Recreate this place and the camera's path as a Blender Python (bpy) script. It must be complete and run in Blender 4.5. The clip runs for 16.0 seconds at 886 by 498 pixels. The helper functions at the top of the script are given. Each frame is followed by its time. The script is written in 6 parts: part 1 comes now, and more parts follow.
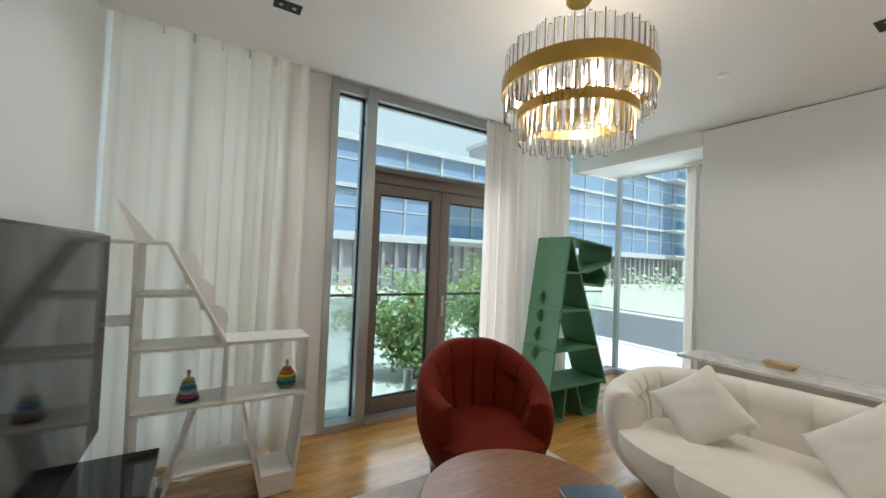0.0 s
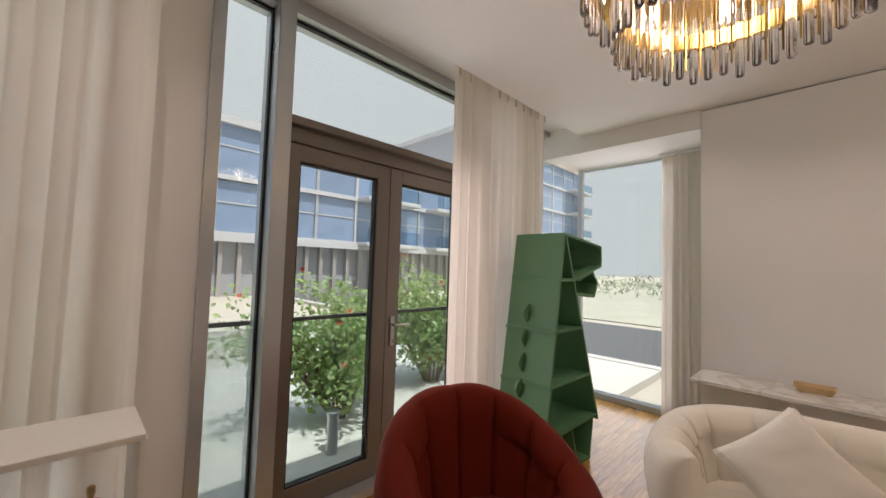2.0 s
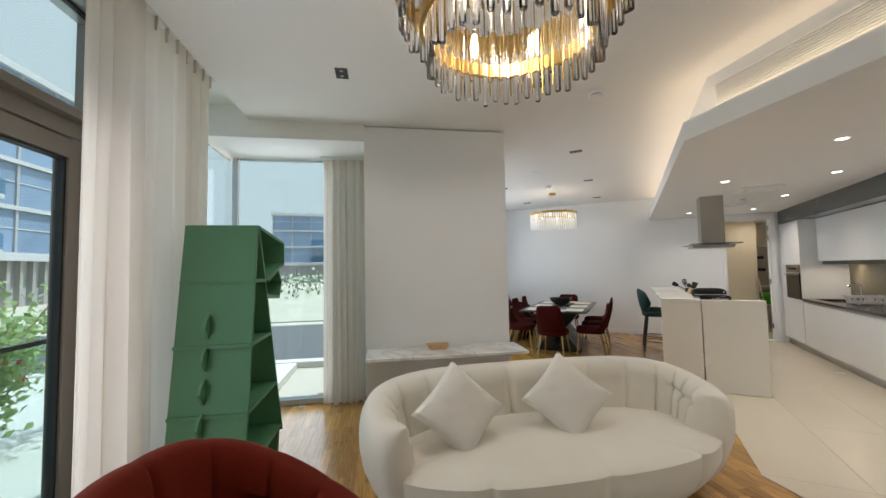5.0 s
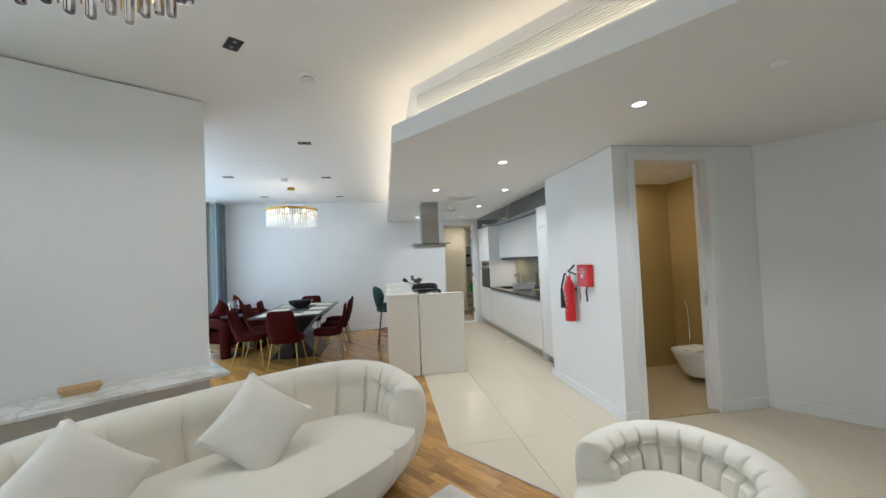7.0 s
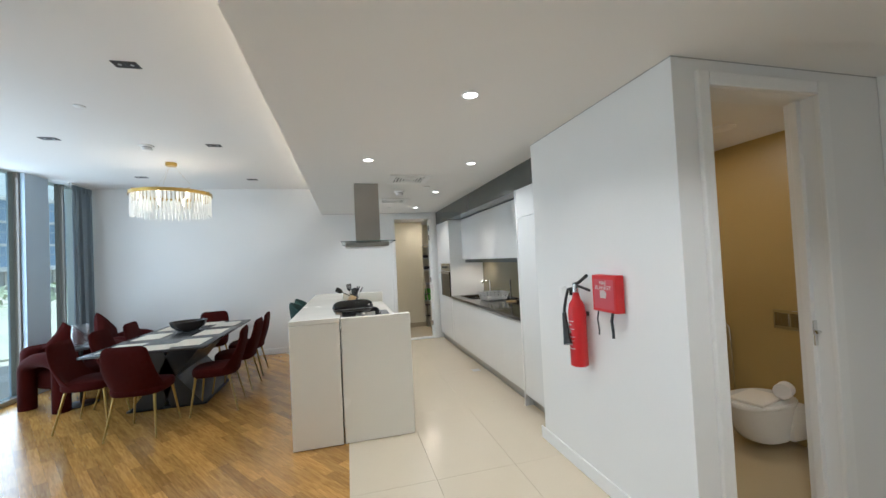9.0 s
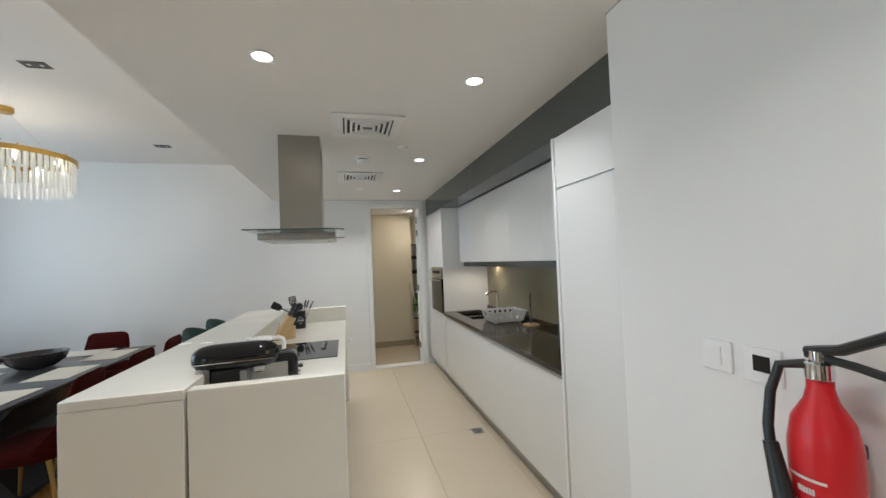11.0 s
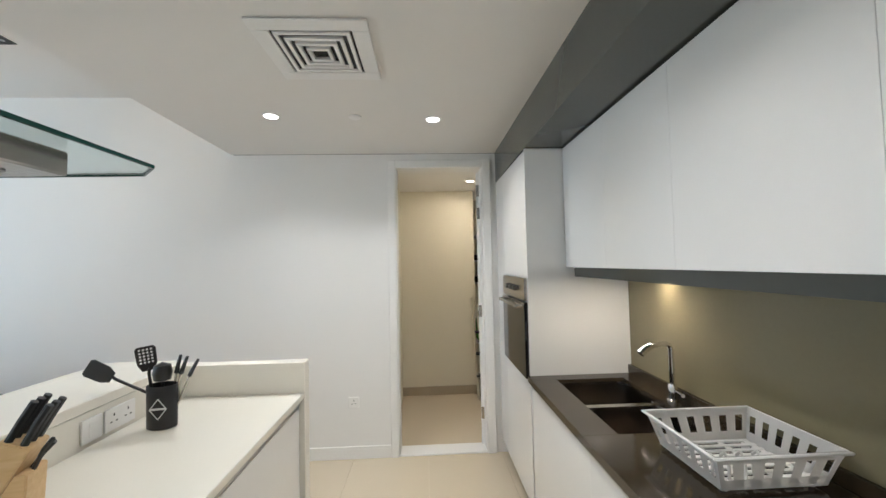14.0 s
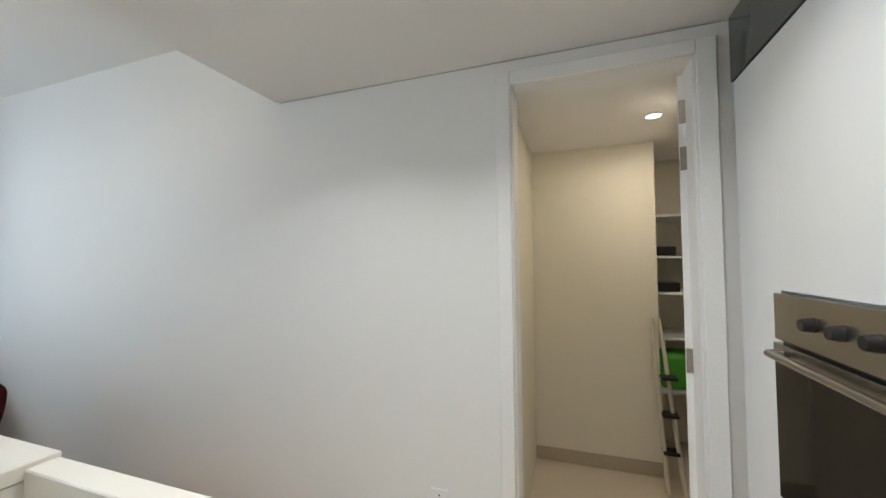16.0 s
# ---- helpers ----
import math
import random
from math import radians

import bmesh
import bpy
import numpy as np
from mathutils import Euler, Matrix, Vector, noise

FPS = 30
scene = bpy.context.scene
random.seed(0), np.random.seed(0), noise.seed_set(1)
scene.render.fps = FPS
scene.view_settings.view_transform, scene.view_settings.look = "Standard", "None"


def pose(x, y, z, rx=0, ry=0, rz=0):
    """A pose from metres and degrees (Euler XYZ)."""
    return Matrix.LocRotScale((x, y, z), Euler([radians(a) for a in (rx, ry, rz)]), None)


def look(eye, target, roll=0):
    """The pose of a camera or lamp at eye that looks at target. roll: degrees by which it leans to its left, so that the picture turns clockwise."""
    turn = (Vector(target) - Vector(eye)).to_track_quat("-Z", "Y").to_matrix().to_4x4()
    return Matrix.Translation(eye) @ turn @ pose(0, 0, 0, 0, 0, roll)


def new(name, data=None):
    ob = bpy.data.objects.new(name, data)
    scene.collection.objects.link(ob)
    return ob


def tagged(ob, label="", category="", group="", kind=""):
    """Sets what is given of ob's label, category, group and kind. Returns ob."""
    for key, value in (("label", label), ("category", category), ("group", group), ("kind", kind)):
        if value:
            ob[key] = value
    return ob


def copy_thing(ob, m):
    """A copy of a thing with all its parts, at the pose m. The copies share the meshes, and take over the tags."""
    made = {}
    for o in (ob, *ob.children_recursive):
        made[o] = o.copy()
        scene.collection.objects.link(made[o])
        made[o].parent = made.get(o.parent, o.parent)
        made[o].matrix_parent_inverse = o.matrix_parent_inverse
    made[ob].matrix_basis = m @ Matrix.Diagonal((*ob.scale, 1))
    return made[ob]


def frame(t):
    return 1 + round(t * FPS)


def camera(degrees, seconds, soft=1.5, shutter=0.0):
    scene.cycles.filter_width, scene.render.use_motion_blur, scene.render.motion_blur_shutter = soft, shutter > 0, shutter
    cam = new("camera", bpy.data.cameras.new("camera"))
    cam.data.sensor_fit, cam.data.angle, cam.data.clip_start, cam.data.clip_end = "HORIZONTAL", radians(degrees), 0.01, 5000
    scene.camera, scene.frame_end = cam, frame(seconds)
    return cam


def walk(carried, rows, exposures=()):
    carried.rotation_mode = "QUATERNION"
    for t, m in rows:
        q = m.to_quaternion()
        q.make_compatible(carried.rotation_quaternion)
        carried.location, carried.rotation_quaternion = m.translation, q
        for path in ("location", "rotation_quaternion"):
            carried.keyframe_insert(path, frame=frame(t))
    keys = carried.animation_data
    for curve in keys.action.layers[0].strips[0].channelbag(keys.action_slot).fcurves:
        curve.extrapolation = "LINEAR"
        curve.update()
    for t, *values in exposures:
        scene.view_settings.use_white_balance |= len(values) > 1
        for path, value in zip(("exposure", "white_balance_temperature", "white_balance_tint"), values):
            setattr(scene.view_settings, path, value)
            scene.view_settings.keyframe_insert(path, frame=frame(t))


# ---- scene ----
cam = camera(99.3, 16.0)
PATH = [
    (0, (0.123, -0.05, 1.55), (-1.87, -0.21, 1.603), 2.3),
    (0.5, (-0.213, -0.116, 1.532), (-2.208, -0.243, 1.598), 2.2),
    (1, (-0.528, -0.219, 1.535), (-2.526, -0.268, 1.606), 2.1),
    (1.5, (-0.796, -0.341, 1.527), (-2.792, -0.248, 1.617), 2.0),
    (2, (-1.043, -0.416, 1.53), (-3.019, -0.12, 1.628), 1.8),
    (2.5, (-1.238, -0.471, 1.52), (-3.168, 0.038, 1.634), 1.6),
    (3, (-1.393, -0.517, 1.493), (-3.244, 0.228, 1.631), 1.1),
    (3.5, (-1.574, -0.541, 1.501), (-3.272, 0.507, 1.63), 0.6),
    (6, (-1.554, -0.812, 1.52), (-1.766, 1.176, 1.603), -2.3),
    (6.5, (-1.38, -0.625, 1.518), (-1.283, 1.372, 1.59), -2.6),
    (7, (-1.237, -0.327, 1.518), (-0.932, 1.649, 1.581), -2.5),
    (7.5, (-1.111, 0.042, 1.546), (-0.694, 1.997, 1.6), -2.6),
    (8, (-0.95, 0.455, 1.551), (-0.47, 2.396, 1.601), -2.6),
    (8.5, (-0.849, 0.878, 1.567), (-0.352, 2.815, 1.613), -2.9),
    (9, (-0.74, 1.32, 1.564), (-0.242, 3.257, 1.615), -2.8),
    (11.5, (-0.016, 3.412, 1.568), (0.484, 5.348, 1.629), -2.2),
    (12, (0.128, 3.823, 1.557), (0.627, 5.759, 1.628), -2.1),
    (12.5, (0.203, 4.289, 1.538), (0.666, 6.233, 1.619), -1.8),
    (13, (0.33, 4.684, 1.558), (0.68, 6.652, 1.632), -1.5),
    (13.5, (0.405, 5.119, 1.564), (0.644, 7.103, 1.643), -1.4),
    (14, (0.424, 5.527, 1.568), (0.519, 7.524, 1.645), -1.2),
    (14.5, (0.449, 5.915, 1.56), (0.418, 7.913, 1.641), -1.1),
    (15, (0.457, 6.273, 1.552), (0.226, 8.258, 1.641), -0.8),
    (15.5, (0.45, 6.62, 1.571), (-0.019, 8.563, 1.643), -0.6),
    (16, (0.451, 6.962, 1.573), (-0.21, 8.849, 1.64), -0.6),
]
EXPOSURES = [(0, 2.08, 5900, 9), (0.5, 1.95, 6300, 13), (1.0, 1.85, 6600, 18), (2.0, 1.74, 7000, 26), (3.7, 1.85, 6600, 22), (5.8, 1.8, 5900, 8), (6.5, 1.78, 5900, 9), (7.0, 2.12, 5400, 6), (8, 2.15, 5500, 6), (9.2, 2.08, 5550, 7), (11.3, 1.9, 5800, 8), (12.5, 2.12, 5950, 8), (14, 2.28, 5800, 8), (16, 2.1, 5800, 8)]
walk(cam, [(t, look(eye, target, roll)) for t, eye, target, roll in PATH], EXPOSURES)

# ---- light ----
LIV = pose(0, 0, 0, 0, 0, 126)          # the living room is turned against the kitchen


def liv(x, y):
    p = LIV @ Vector((x, y, 0))
    return p.x, p.y


world = bpy.data.worlds.new("daylight")
scene.world = world
world.use_nodes = True
wn = world.node_tree
sky = wn.nodes.new("ShaderNodeTexSky")
sky.sky_type, sky.sun_disc = "NISHITA", False
SUN_FROM = Vector((0.38, 0.25, 1.25)).normalized()      # towards the sun
sky.sun_elevation = math.asin(SUN_FROM.z)
sky.sun_rotation = math.atan2(SUN_FROM.x, SUN_FROM.y)
sky.dust_density, sky.air_density, sky.ozone_density = 2.5, 1.2, 1.0
wn.links.new(sky.outputs[0], wn.nodes["Background"].inputs[0])
wn.nodes["Background"].inputs[1].default_value = 0.10
sun = new("sun", bpy.data.lights.new("sun", "SUN"))
sun.data.energy, sun.data.angle, sun.data.color = 2.0, radians(0.6), (1, 0.95, 0.88)
sun.matrix_world = look((0, 0, 30), Vector((0, 0, 30)) - SUN_FROM)


def lamp(name, m, energy, color, size=0.07, shape="DISK", size_y=None, spread=None):
    data = bpy.data.lights.new(name, "AREA")
    data.energy, data.color, data.shape, data.size = energy, color, shape, size
    if size_y:
        data.size_y = size_y
    if spread:
        data.spread = radians(spread)
    ob = new(name, data)
    ob.matrix_world = m
    return ob


WARM, NEUTRAL, COVE = (1.0, 0.82, 0.62), (1.0, 0.93, 0.84), (1.0, 0.74, 0.46)
CEIL, SOFF = 2.98, 2.50
# area lamps added at the glazing, standing in for light from the sky
lamp("skylight", LIV @ pose(-0.15, 3.75, 1.5, -90, 0, 0), 2.2, (0.92, 0.97, 1.0), 1.1, "RECTANGLE", 2.8)
lamp("skylight", LIV @ pose(2.95, 3.345, 1.5, -90, 0, 0), 1.0, (0.86, 0.95, 1.0), 0.6, "RECTANGLE", 2.8)
lamp("skylight", pose(-4.94, 5.25, 1.5, 0, -90, 0), 10, (0.82, 0.92, 1.0), 2.8, "RECTANGLE", 1.8)
lamp("skylight", pose(-4.93, 7.11, 1.5, 0, -90, 0), 5.5, (0.78, 0.9, 1.0), 2.8, "RECTANGLE", 0.74)
lamp("skylight", pose(-4.93, 8.12, 1.5, 0, -90, 0), 1.6, (0.78, 0.9, 1.0), 2.8, "RECTANGLE", 0.3)
lamp("skylight", LIV @ pose(1.95, 3.25, 1.3, -90, 0, 0), 5.0, (0.9, 0.96, 1.0), 1.5, "RECTANGLE", 2.0)
lamp("skylight", LIV @ pose(4.93, 2.75, 1.4, 0, 90, 0), 3.5, (0.9, 0.96, 1.0), 2.6, "RECTANGLE", 0.9)
SPOTS_LOW = [(-0.01, 3.35), (-0.51, 4.79), (0.50, 4.85), (0.50, 6.40), (-0.51, 7.86), (0.49, 7.92), (0.46, 1.90)]
SPOTS_HIGH = [liv(0.19, 2.26), liv(3.13, 1.96), liv(3.08, 0.43), (-2.13, 4.27), (-3.62, 5.98), (-2.15, 6.08), (-3.62, 7.76), (-2.15, 7.88)]

# ---- materials ----


def nodes(name):
    m = bpy.data.materials.new(name)
    m.use_nodes = True
    return m, m.node_tree, m.node_tree.nodes["Principled BSDF"]


def M(name, col, rough=0.5, metal=0.0, var=0.06, scale=3.0, bump=0.05, bscale=80.0, grain=0.04, stretch=(1, 1, 1), rnd=0.0, coat=0.0, sheen=0.0, island=False):
    """Paint, fabric, stone: colour varied at two scales, gloss and relief."""
    m, t, b = nodes(name)
    n, l = t.nodes, t.links
    co = n.new("ShaderNodeTexCoord")
    mp = n.new("ShaderNodeMapping")
    mp.inputs["Scale"].default_value = stretch
    l.new(co.outputs["Object"], mp.inputs[0])
    big, fine = n.new("ShaderNodeTexNoise"), n.new("ShaderNodeTexNoise")
    big.inputs["Scale"].default_value, fine.inputs["Scale"].default_value = scale, bscale
    big.inputs["Detail"].default_value, fine.inputs["Detail"].default_value = 5, 3
    l.new(mp.outputs[0], big.inputs[0]), l.new(mp.outputs[0], fine.inputs[0])
    value = n.new("ShaderNodeMath")
    value.operation, value.inputs[1].default_value, value.inputs[2].default_value = "MULTIPLY_ADD", 2 * var, 1 - var
    l.new(big.outputs[0], value.inputs[0])
    v2 = n.new("ShaderNodeMath")
    v2.operation, v2.inputs[1].default_value = "MULTIPLY_ADD", 2 * grain
    l.new(fine.outputs[0], v2.inputs[0]), l.new(value.outputs[0], v2.inputs[2])
    last = v2
    if rnd:
        if island:
            info, slot = n.new("ShaderNodeNewGeometry"), "Random Per Island"
        else:
            info, slot = n.new("ShaderNodeObjectInfo"), "Random"
        v3 = n.new("ShaderNodeMath")
        v3.operation, v3.inputs[1].default_value = "MULTIPLY_ADD", rnd
        l.new(info.outputs[slot], v3.inputs[0]), l.new(v2.outputs[0], v3.inputs[2])
        last = v3
    sc = n.new("ShaderNodeVectorMath")
    sc.operation, sc.inputs[0].default_value = "SCALE", col
    l.new(last.outputs[0], sc.inputs["Scale"])
    l.new(sc.outputs[0], b.inputs["Base Color"])
    r = n.new("ShaderNodeMath")
    r.operation, r.inputs[1].default_value, r.inputs[2].default_value = "MULTIPLY_ADD", 0.12, rough - 0.06
    l.new(big.outputs[0], r.inputs[0]), l.new(r.outputs[0], b.inputs["Roughness"])
    b.inputs["Metallic"].default_value, b.inputs["Coat Weight"].default_value, b.inputs["Sheen Weight"].default_value = metal, coat, sheen
    if bump:
        bp = n.new("ShaderNodeBump")
        bp.inputs["Strength"].default_value, bp.inputs["Distance"].default_value = bump, 0.01
        l.new(fine.outputs[0], bp.inputs["Height"]), l.new(bp.outputs[0], b.inputs["Normal"])
    return m


def glow(name, col, strength):
    m, t, b = nodes(name)
    b.inputs["Emission Color"].default_value, b.inputs["Emission Strength"].default_value = (*col, 1), strength
    b.inputs["Base Color"].default_value = (0, 0, 0, 1)
    return m


def glass(name, col=(0.95, 0.98, 0.98), rough=0.0, thin=True):
    m, t, b = nodes(name)
    n, l = t.nodes, t.links
    if thin:
        tr, gl, fr, mix = n.new("ShaderNodeBsdfTransparent"), n.new("ShaderNodeBsdfGlossy"), n.new("ShaderNodeLayerWeight"), n.new("ShaderNodeMixShader")
        pw, ad = n.new("ShaderNodeMath"), n.new("ShaderNodeMath")
        pw.operation, pw.inputs[1].default_value = "POWER", 4.5
        ad.operation, ad.inputs[1].default_value, ad.inputs[2].default_value = "MULTIPLY_ADD", 0.6, 0.025
        tr.inputs[0].default_value, gl.inputs["Roughness"].default_value = (*col, 1), rough
        l.new(fr.outputs["Facing"], pw.inputs[0]), l.new(pw.outputs[0], ad.inputs[0])
        l.new(ad.outputs[0], mix.inputs[0]), l.new(tr.outputs[0], mix.inputs[1]), l.new(gl.outputs[0], mix.inputs[2])
        l.new(mix.outputs[0], n["Material Output"].inputs[0])
    else:
        b.inputs["Transmission Weight"].default_value, b.inputs["Roughness"].default_value, b.inputs["IOR"].default_value = 1, rough, 1.45
        b.inputs["Base Color"].default_value = (*col, 1)
    return m


def sheer(name, col, clear):
    """Thin curtain cloth: lets part of the light through."""
    m, t, b = nodes(name)
    n, l = t.nodes, t.links
    df, tl, tp, m1, m2 = (n.new("ShaderNode" + k) for k in ("BsdfDiffuse", "BsdfTranslucent", "BsdfTransparent", "MixShader", "MixShader"))
    co, w = n.new("ShaderNodeTexCoord"), n.new("ShaderNodeTexNoise")
    w.inputs["Scale"].default_value = 300
    l.new(co.outputs["Object"], w.inputs[0])
    r = n.new("ShaderNodeMapRange")
    r.inputs[3].default_value, r.inputs[4].default_value = clear * 0.5, clear * 1.5
    l.new(w.outputs[0], r.inputs[0])
    df.inputs[0].default_value = tl.inputs[0].default_value = (*col, 1)
    m1.inputs[0].default_value = 0.46
    l.new(df.outputs[0], m1.inputs[1]), l.new(tl.outputs[0], m1.inputs[2])
    l.new(r.outputs[0], m2.inputs[0]), l.new(m1.outputs[0], m2.inputs[1]), l.new(tp.outputs[0], m2.inputs[2])
    l.new(m2.outputs[0], n["Material Output"].inputs[0])
    return m


def veined(name, base, vein, scale, rough, width=0.06):
    """Stone with thin veins."""
    m, t, b = nodes(name)
    n, l = t.nodes, t.links
    co, w, nz, ramp = n.new("ShaderNodeTexCoord"), n.new("ShaderNodeTexNoise"), n.new("ShaderNodeTexNoise"), n.new("ShaderNodeValToRGB")
    w.inputs["Scale"].default_value, w.inputs["Detail"].default_value, w.inputs["Distortion"].default_value = scale, 6, 1.2
    l.new(co.outputs["Object"], w.inputs[0])
    e = ramp.color_ramp.elements
    e[0].position, e[0].color = 0.5 - width, (*base, 1)
    e[1].position, e[1].color = 0.5 + width, (*base, 1)
    mid = ramp.color_ramp.elements.new(0.5)
    mid.color = (*vein, 1)
    l.new(w.outputs[0], ramp.inputs[0]), l.new(ramp.outputs[0], b.inputs["Base Color"])
    b.inputs["Roughness"].default_value = rough
    return m


def wood(name, c1, c2, rough=0.35, along=(1, 12, 12), rnd=0.25, scale=3.0, coat=0.0):
    m, t, b = nodes(name)
    n, l = t.nodes, t.links
    co, mp, info = n.new("ShaderNodeTexCoord"), n.new("ShaderNodeMapping"), n.new("ShaderNodeObjectInfo")
    mp.inputs["Scale"].default_value = along
    l.new(co.outputs["Object"], mp.inputs[0])
    off = n.new("ShaderNodeVectorMath")
    off.operation, off.inputs[1].default_value = "MULTIPLY_ADD", (37, 11, 5)
    l.new(info.outputs["Random"], off.inputs[0]), l.new(mp.outputs[0], off.inputs[2])
    nz, ramp = n.new("ShaderNodeTexNoise"), n.new("ShaderNodeValToRGB")
    nz.inputs["Scale"].default_value, nz.inputs["Detail"].default_value, nz.inputs["Distortion"].default_value = scale, 6, 0.6
    l.new(off.outputs[0], nz.inputs[0])
    ramp.color_ramp.elements[0].position, ramp.color_ramp.elements[1].position = 0.3, 0.7
    ramp.color_ramp.elements[0].color, ramp.color_ramp.elements[1].color = (*c1, 1), (*c2, 1)
    l.new(nz.outputs[0], ramp.inputs[0])
    v = n.new("ShaderNodeMath")
    v.operation, v.inputs[1].default_value, v.inputs[2].default_value = "MULTIPLY_ADD", rnd, 1 - rnd / 2
    l.new(info.outputs["Random"], v.inputs[0])
    sc = n.new("ShaderNodeVectorMath")
    sc.operation = "SCALE"
    l.new(ramp.outputs[0], sc.inputs[0]), l.new(v.outputs[0], sc.inputs["Scale"]), l.new(sc.outputs[0], b.inputs["Base Color"])
    b.inputs["Roughness"].default_value, b.inputs["Coat Weight"].default_value, b.inputs["Coat Roughness"].default_value = rough, coat, 0.15
    bp = n.new("ShaderNodeBump")
    bp.inputs["Strength"].default_value, bp.inputs["Distance"].default_value = 0.06, 0.004
    l.new(nz.outputs[0], bp.inputs["Height"]), l.new(bp.outputs[0], b.inputs["Normal"])
    return m


PAINT = M("white wall paint", (0.80, 0.79, 0.77), 0.6, var=0.015, scale=1.5, bump=0.03, bscale=140, grain=0.01)
CEILP = M("ceiling paint", (0.80, 0.78, 0.75), 0.75, var=0.015, scale=1.2, bump=0.02, bscale=160, grain=0.01)
TRIM = M("white lacquered trim", (0.80, 0.79, 0.77), 0.3, var=0.01, bump=0.01)
GLOSS = M("white gloss lacquer", (0.78, 0.775, 0.76), 0.12, var=0.01, bump=0.004, bscale=8, grain=0.005)
SOLID = M("white solid surface", (0.80, 0.77, 0.69), 0.25, var=0.015, bump=0.008, grain=0.015)
DARKBAND = M("dark olive grey lacquer", (0.075, 0.08, 0.07), 0.15, var=0.05, bump=0.01)
TAUPE = M("taupe back painted glass", (0.19, 0.165, 0.095), 0.08, var=0.04, bump=0.003)
QUARTZ = M("dark brown quartz", (0.033, 0.024, 0.014), 0.1, var=0.15, scale=30, bump=0.005, bscale=300, grain=0.12)
STEEL = M("brushed stainless steel", (0.41, 0.39, 0.355), 0.25, 1.0, var=0.015, scale=3, bump=0, bscale=40, grain=0.012, stretch=(160, 160, 0.8))
# steel darkened for the bowls, imitating the dark surroundings they reflect
SINKSTEEL = M("darkened bowl steel", (0.20, 0.175, 0.15), 0.24, 1.0, var=0.1, scale=6, bump=0.02, bscale=120)
CHROME = M("polished chrome", (0.75, 0.75, 0.74), 0.08, 1.0, var=0.02, bump=0)
ALU = M("anodised aluminium", (0.42, 0.42, 0.41), 0.32, 1.0, var=0.04, bump=0.01)
FRAME = M("bronze grey window frame", (0.19, 0.165, 0.14), 0.4, 0.2, var=0.05, bump=0.02)
SILVER = M("silver grey window frame", (0.46, 0.48, 0.49), 0.3, 0.5, var=0.05, bump=0.02)
GASKET = M("black rubber gasket", (0.012, 0.012, 0.012), 0.55, var=0.05)
BLACK = M("black plastic", (0.012, 0.012, 0.012), 0.3, var=0.1, bump=0.01)
BLACKGLOSS = M("black gloss glass", (0.006, 0.006, 0.006), 0.05, var=0.05, bump=0)
BRASS = M("brushed brass", (0.50, 0.33, 0.09), 0.28, 1.0, var=0.08, bump=0.02)
BRASSROD = M("aged brass", (0.34, 0.23, 0.07), 0.3, 1.0, var=0.1, bump=0.02)
SCREEN = M("dark matt television glass", (0.008, 0.008, 0.009), 0.08, var=0.05, bump=0)
SCREEN.node_tree.nodes["Principled BSDF"].inputs["Specular IOR Level"].default_value = 0.35
PANE = glass("clear window pane", (0.74, 0.82, 0.83))
CRYSTAL = glass("clear glass rod", (1.0, 1.0, 1.0), 0.12, thin=False)
FROST = M("frosted glass rod", (0.85, 0.83, 0.78), 0.2, var=0.03, bump=0)
MIRROR = M("mirror", (0.85, 0.87, 0.86), 0.02, 1.0, var=0.0, bump=0)
CREAM = M("cream boucle velvet", (0.74, 0.69, 0.59), 0.85, var=0.05, scale=6, bump=0.25, bscale=260, grain=0.06, sheen=0.3)
CUSHION = M("off white cushion cloth", (0.74, 0.70, 0.62), 0.9, var=0.04, scale=8, bump=0.3, bscale=350, grain=0.06, sheen=0.2)
RED = M("rust red velvet", (0.12, 0.0105, 0.0027), 0.8, var=0.25, scale=7, bump=0.2, bscale=300, grain=0.08, sheen=0.06)
RED.node_tree.nodes["Principled BSDF"].inputs["Sheen Tint"].default_value = (0.9, 0.22, 0.06, 1)
WINE = M("deep red velvet", (0.044, 0.0034, 0.0022), 0.92, var=0.2, scale=8, bump=0.2, bscale=300, grain=0.08)
for velvet in (RED, WINE):
    velvet.node_tree.nodes["Principled BSDF"].inputs["Specular IOR Level"].default_value = 0.15
GREENV = M("dark green velvet", (0.006, 0.035, 0.024), 0.75, var=0.2, scale=8, bump=0.2, bscale=300)
GREEN = M("green lacquered board", (0.085, 0.225, 0.11), 0.5, var=0.06, scale=4, bump=0.03, bscale=90)
WHITEB = M("white lacquered board", (0.78, 0.76, 0.71), 0.4, var=0.02, bump=0.02)
CURTAIN = sheer("white sheer curtain", (0.80, 0.71, 0.62), 0.05)
GREYCURT = M("grey blue curtain", (0.22, 0.27, 0.31), 0.9, var=0.08, scale=5, bump=0.2, bscale=300)
CERAMIC = M("white ceramic", (0.80, 0.79, 0.75), 0.1, var=0.01, bump=0.0)
WCTILE = M("ochre wall tile", (0.40, 0.29, 0.11), 0.35, var=0.06, scale=2, bump=0.02)
MARBLE = veined("white veined marble", (0.76, 0.74, 0.70), (0.60, 0.57, 0.52), 2.2, 0.15)
OAK = wood("oak floor", (0.33, 0.16, 0.035), (0.54, 0.295, 0.075), 0.26, (2, 22, 22), 0.6, coat=0.3)
WALNUT = wood("walnut veneer", (0.20, 0.088, 0.038), (0.30, 0.145, 0.07), 0.3, (2, 14, 14), 0.1)
PALEWOOD = wood("pale beech", (0.60, 0.40, 0.19), (0.70, 0.50, 0.27), 0.5, (3, 20, 20), 0.1)
